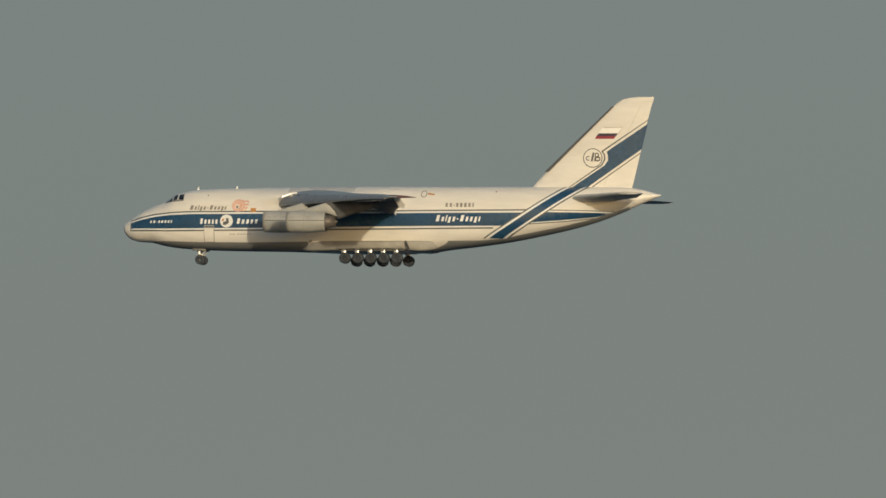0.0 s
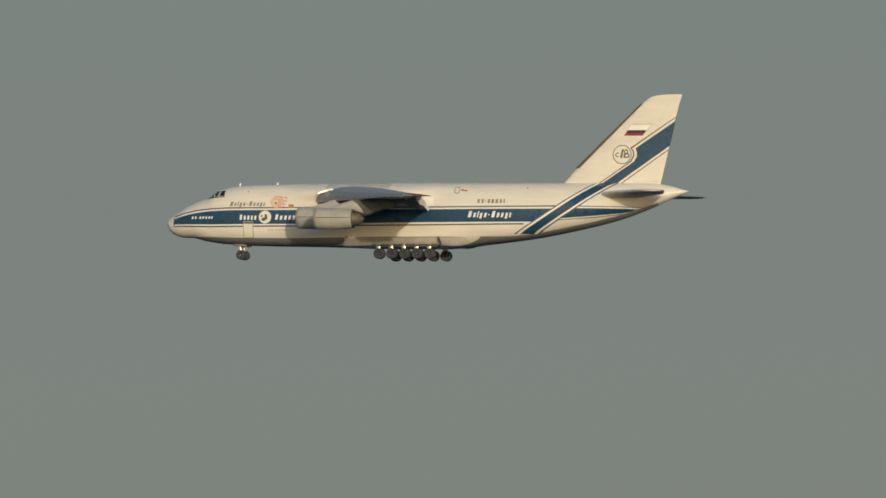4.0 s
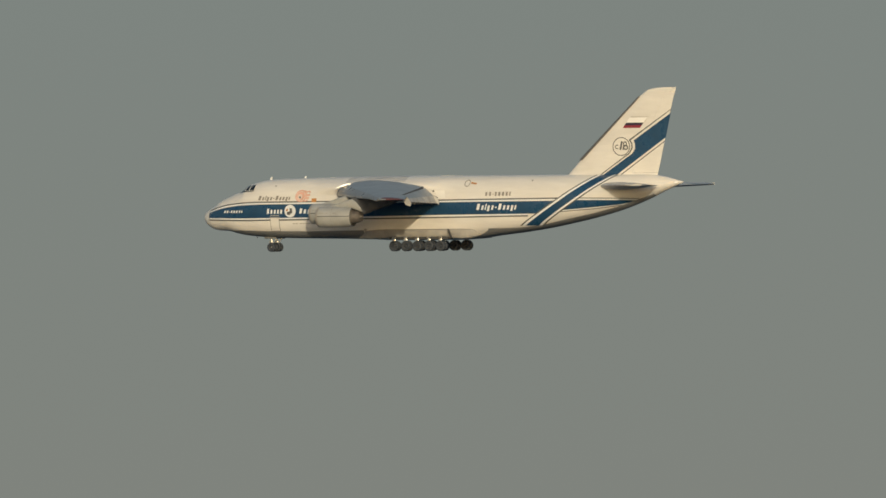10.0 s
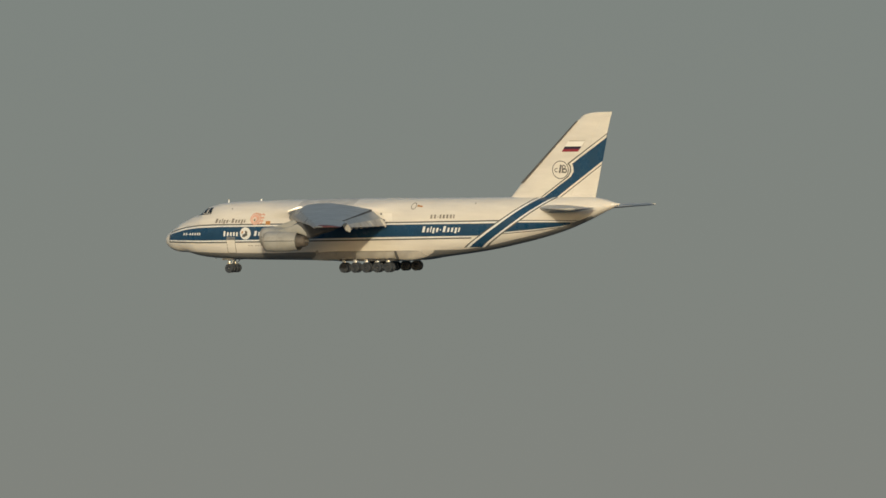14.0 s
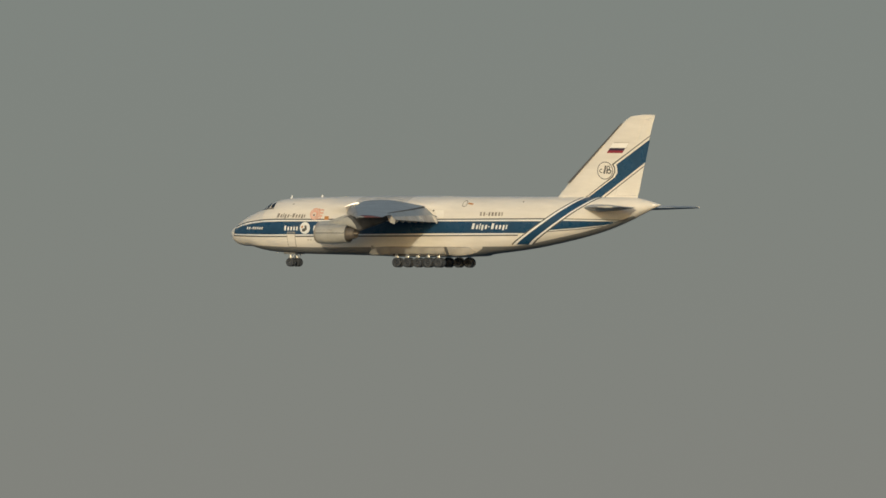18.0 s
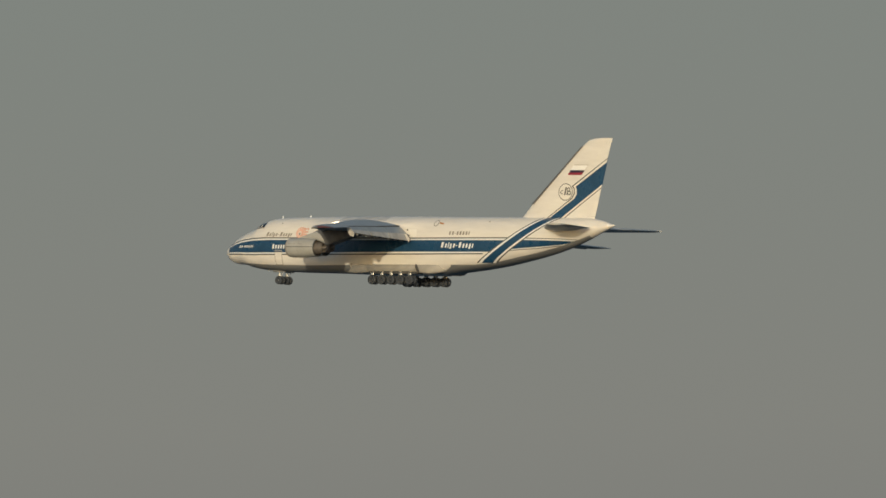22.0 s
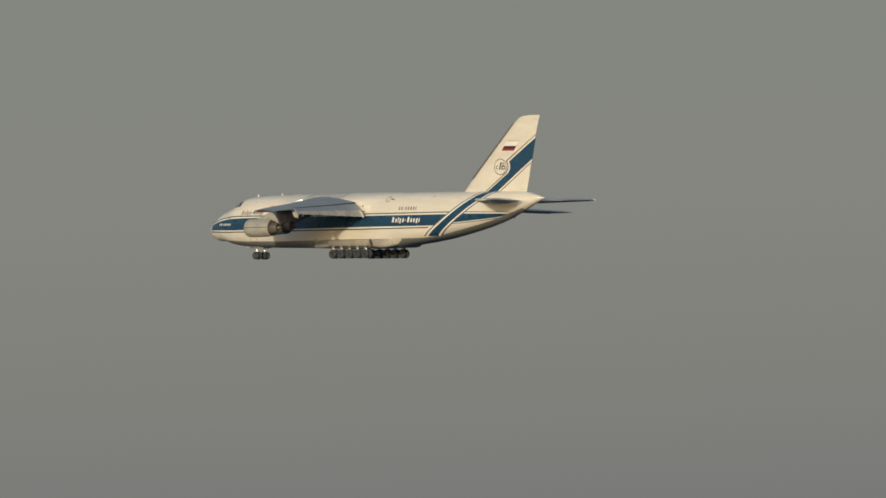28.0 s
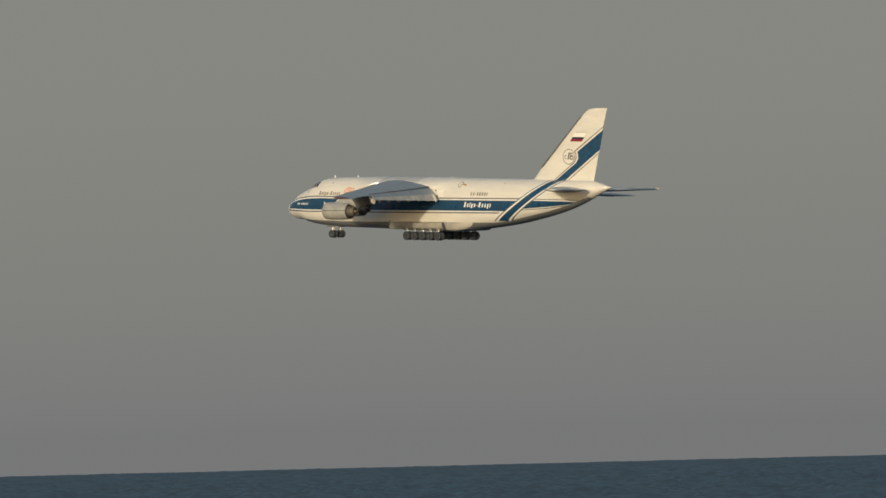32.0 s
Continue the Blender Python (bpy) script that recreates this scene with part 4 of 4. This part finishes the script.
for side in (-1, 1):
    for x in (29.1, 30.78, 32.46, 34.14, 35.82):
        z, y = -0.79, 4.05
        leg = part("main_gear_leg", mesh_of("main_gear_leg", *joined(tube((x - 0.35, side * y, 0.7), (x - 0.02, side * y, z + 0.15), 0.13), tube((x, side * y, z + 0.3), (x, side * y, z - 0.05), 0.19), tube((x, side * (y - 0.45), z), (x, side * (y + 0.45), z), 0.11), tube((x - 0.8, side * y, 0.5), (x - 0.08, side * y, z + 0.45), 0.07)), STRUT), plane, "bright metal landing gear leg")
        part("gear_cover", mesh_of("gear_cover", *box(x - 0.36, x + 0.14, side * 4.28 - 0.02, side * 4.28 + 0.02, -0.46, 0.5, 0.015), STRUT), leg, "small bright leg cover")
        wheel(x, side * 3.67, z, MAIN)
        wheel(x, side * 4.43, z, MAIN)
    leg = part("nose_gear_leg", mesh_of("nose_gear_leg", *joined(tube((9.55, side * 0.85, 0.8), (9.8, side * 0.85, -0.68), 0.13), tube((9.8, side * 0.4, -0.81), (9.8, side * 1.3, -0.81), 0.1), tube((9.8, side * 0.85, -0.5), (9.8, side * 0.85, -0.88), 0.17), tube((10.7, side * 0.85, 0.7), (9.75, side * 0.85, -0.4), 0.06)), STRUT), plane, "bright metal landing gear leg")
    part("landing_lamp", mesh_of("landing_lamp", *turned(((-0.1, 0.1), (0, 0.14), (0.12, 0.08)), (9.45, side * 0.85, -0.1), sides=14, caps=(True, True)), LAMP), leg)
    wheel(9.8, side * 0.52, -0.81, NOSE)
    wheel(9.8, side * 1.18, -0.81, NOSE)
    # long blister over the main wheels
    rings = []
    for x, inset, w, zt, zb in ((22.6, 1.6, 0.05, 1.0, 0.35), (24.5, 0.55, 0.35, 1.28, 0.26), (26.2, 0.22, 0.58, 1.36, 0.22), (27.9, 0.0, 0.85, 1.38, 0.28), (36.8, 0.0, 0.85, 1.38, 0.3), (38.6, 0.05, 0.8, 1.38, 0.16), (39.6, 0.3, 0.6, 1.38, 0.24), (40.4, 0.7, 0.35, 1.33, 0.45), (41.2, 1.3, 0.1, 1.25, 0.75)):
        base = 3.5 - inset
        rings.append([(x, side * yy, zz) for yy, zz in ((base - 1.8, zb - 0.1), (base + w * 0.5, zb - 0.05), (base + w * 0.85, zb + 0.02), (base + w, zb + 0.2), (base + w, zt - 0.3), (base + w, zt - 0.08), (base + w * 0.9, zt - 0.01), (base - 0.1, zt + 0.06), (base - 1.0, zt + 0.2), (base - 1.8, zt))])
    v, f = loft(rings)
    f = [tuple(reversed(q)) for q in f] if side < 0 else f
    blister = part("gear_blister", mesh_of("gear_blister", v, f, DOOR), plane, "dull grey blister over the main wheels")
    part("gear_door", mesh_of("gear_door", *box(28.1, 36.75, side * 4.54 - 0.03, side * 4.54 + 0.03, 0.42, 1.3, 0.02), DOOR), blister, "long open wheel door")
    # solid dark slab put in as the shade between wheel door and wheels
    part("well_shade_slab", mesh_of("well_shade_slab", *box(28.3, 36.8, min(side * 2.6, side * 4.3), max(side * 2.6, side * 4.3), 0.08, 0.4, 0.03), DARK), blister, "dark slab for the shade inside the wheel well")
    edge_door = loft([[(x, side * y, z) for x, z in ((36.94, 1.42), (37.04, 1.42), (37.5, 0.38), (37.3, 0.34), (37.02, 0.9))] for y in (4.4, 4.72)])
    part("gear_door", mesh_of("gear_door", *edge_door, DARK, False), blister, "small open wheel door seen on edge")
    part("nose_gear_door", mesh_of("nose_gear_door", *box(8.9, 10.6, side * 1.4 - 0.03, side * 1.4 + 0.03, 0.32, 0.7, 0.02), BELLY), plane, "open nose wheel door")


def motions():
    walk(plane, [
    (0.0, pose(-34.52, 3730.75, 161.63, -0.700, 1.600, -10.417)),
    (0.5, pose(-73.08, 3736.21, 159.78, -0.720, 1.723, -10.421)),
    (1.0, pose(-111.64, 3741.37, 157.83, -0.730, 1.680, -10.410)),
    (1.5, pose(-150.21, 3746.31, 155.90, -0.740, 1.675, -10.359)),
    (2.0, pose(-188.79, 3751.21, 153.90, -0.720, 1.557, -10.312)),
    (2.5, pose(-227.40, 3756.19, 151.96, -0.744, 1.534, -10.278)),
    (3.0, pose(-266.03, 3761.32, 150.01, -0.687, 1.486, -10.261)),
    (3.5, pose(-304.70, 3766.51, 148.15, -0.630, 1.599, -10.208)),
    (4.0, pose(-343.39, 3771.61, 146.28, -0.570, 1.679, -10.127)),
    (4.5, pose(-382.07, 3776.47, 144.34, -0.511, 1.659, -10.072)),
    (5.0, pose(-420.72, 3780.96, 142.39, -0.554, 1.629, -10.160)),
    (5.5, pose(-459.29, 3784.96, 140.43, -0.676, 1.561, -10.347)),
    (6.0, pose(-497.77, 3788.42, 138.46, -0.809, 1.492, -10.602)),
    (6.5, pose(-536.14, 3791.38, 136.53, -0.886, 1.478, -10.882)),
    (7.0, pose(-574.41, 3793.89, 134.65, -0.893, 1.548, -11.131)),
    (7.5, pose(-612.58, 3796.16, 132.86, -0.864, 1.770, -11.395)),
    (8.0, pose(-650.64, 3798.40, 130.96, -0.669, 1.821, -11.741)),
    (8.5, pose(-688.63, 3800.76, 128.93, -0.248, 1.641, -12.150)),
    (9.0, pose(-726.59, 3803.35, 126.93, 0.219, 1.521, -12.483)),
    (9.5, pose(-764.58, 3806.17, 125.00, 0.769, 1.512, -12.698)),
    (10.0, pose(-802.62, 3809.27, 123.04, 1.470, 1.453, -12.804)),
    (10.5, pose(-840.71, 3812.61, 121.21, 2.284, 1.610, -12.837)),
    (11.0, pose(-878.85, 3816.19, 119.28, 2.900, 1.605, -12.853)),
    (11.5, pose(-917.05, 3819.91, 117.39, 3.179, 1.658, -12.849)),
    (12.0, pose(-955.32, 3823.65, 115.46, 3.265, 1.653, -12.772)),
    (12.5, pose(-993.66, 3827.31, 113.56, 2.999, 1.692, -12.616)),
    (13.0, pose(-1032.04, 3830.80, 111.62, 2.746, 1.674, -12.390)),
    (13.5, pose(-1070.46, 3834.02, 109.64, 2.492, 1.583, -12.109)),
    (14.0, pose(-1108.89, 3836.93, 107.70, 2.287, 1.552, -11.795)),
    (14.5, pose(-1147.37, 3839.59, 105.76, 2.064, 1.535, -11.479)),
    (15.0, pose(-1185.85, 3842.00, 103.83, 1.905, 1.525, -11.204)),
    (15.5, pose(-1224.34, 3844.20, 101.92, 1.772, 1.538, -11.000)),
    (16.0, pose(-1262.80, 3846.17, 100.02, 1.684, 1.590, -10.897)),
    (16.5, pose(-1301.17, 3847.82, 98.10, 1.598, 1.588, -10.857)),
    (17.0, pose(-1339.45, 3849.09, 96.17, 1.389, 1.580, -10.841)),
    (17.5, pose(-1377.61, 3850.03, 94.24, 0.980, 1.587, -10.856)),
    (18.0, pose(-1415.67, 3850.80, 92.32, 0.421, 1.590, -10.977)),
    (18.5, pose(-1453.64, 3851.59, 90.44, -0.214, 1.664, -11.227)),
    (19.0, pose(-1491.57, 3852.54, 88.55, -0.791, 1.716, -11.585)),
    (19.5, pose(-1529.49, 3853.72, 86.58, -1.214, 1.647, -11.958)),
    (20.0, pose(-1567.43, 3855.21, 84.64, -1.586, 1.626, -12.331)),
    (20.5, pose(-1605.42, 3857.03, 82.62, -1.746, 1.467, -12.669)),
    (21.0, pose(-1643.47, 3859.14, 80.78, -2.012, 1.599, -12.971)),
    (21.5, pose(-1681.57, 3861.55, 78.91, -2.213, 1.682, -13.256)),
    (22.0, pose(-1719.73, 3864.28, 76.96, -2.402, 1.653, -13.529)),
    (22.5, pose(-1758.00, 3867.35, 74.97, -2.561, 1.541, -13.783)),
    (23.0, pose(-1796.42, 3870.84, 73.06, -2.689, 1.569, -14.018)),
    (23.5, pose(-1835.02, 3874.75, 71.15, -2.570, 1.586, -14.203)),
    (24.0, pose(-1873.79, 3878.94, 69.27, -2.399, 1.666, -14.321)),
    (24.5, pose(-1912.61, 3883.23, 67.36, -2.254, 1.682, -14.414)),
    (25.0, pose(-1951.36, 3887.35, 65.36, -2.083, 1.562, -14.522)),
    (25.5, pose(-1989.93, 3891.02, 63.45, -2.082, 1.595, -14.627)),
    (26.0, pose(-2028.26, 3894.13, 61.52, -2.100, 1.592, -14.711)),
    (26.5, pose(-2066.35, 3896.75, 59.58, -2.101, 1.567, -14.778)),
    (27.0, pose(-2104.31, 3899.06, 57.64, -1.999, 1.544, -14.805)),
    (27.5, pose(-2142.25, 3901.21, 55.72, -1.719, 1.541, -14.765)),
    (28.0, pose(-2180.32, 3903.38, 53.79, -1.272, 1.537, -14.662)),
    (28.5, pose(-2218.66, 3905.67, 51.92, -0.842, 1.629, -14.400)),
    (29.0, pose(-2257.43, 3908.27, 50.00, -0.355, 1.642, -13.982)),
    (29.5, pose(-2296.82, 3911.48, 48.10, 0.030, 1.673, -13.499)),
    (30.0, pose(-2337.06, 3915.67, 46.08, 0.427, 1.529, -12.995)),
    (30.5, pose(-2378.31, 3921.06, 44.08, 0.596, 1.399, -12.502)),
    (31.0, pose(-2420.66, 3927.70, 42.04, 0.704, 1.206, -12.005)),
    (31.5, pose(-2464.06, 3935.37, 40.28, 0.363, 1.490, -11.471)),
    (32.0, pose(-2508.24, 3943.61, 38.73, -0.233, 2.103, -10.898)),
    ])


motions()
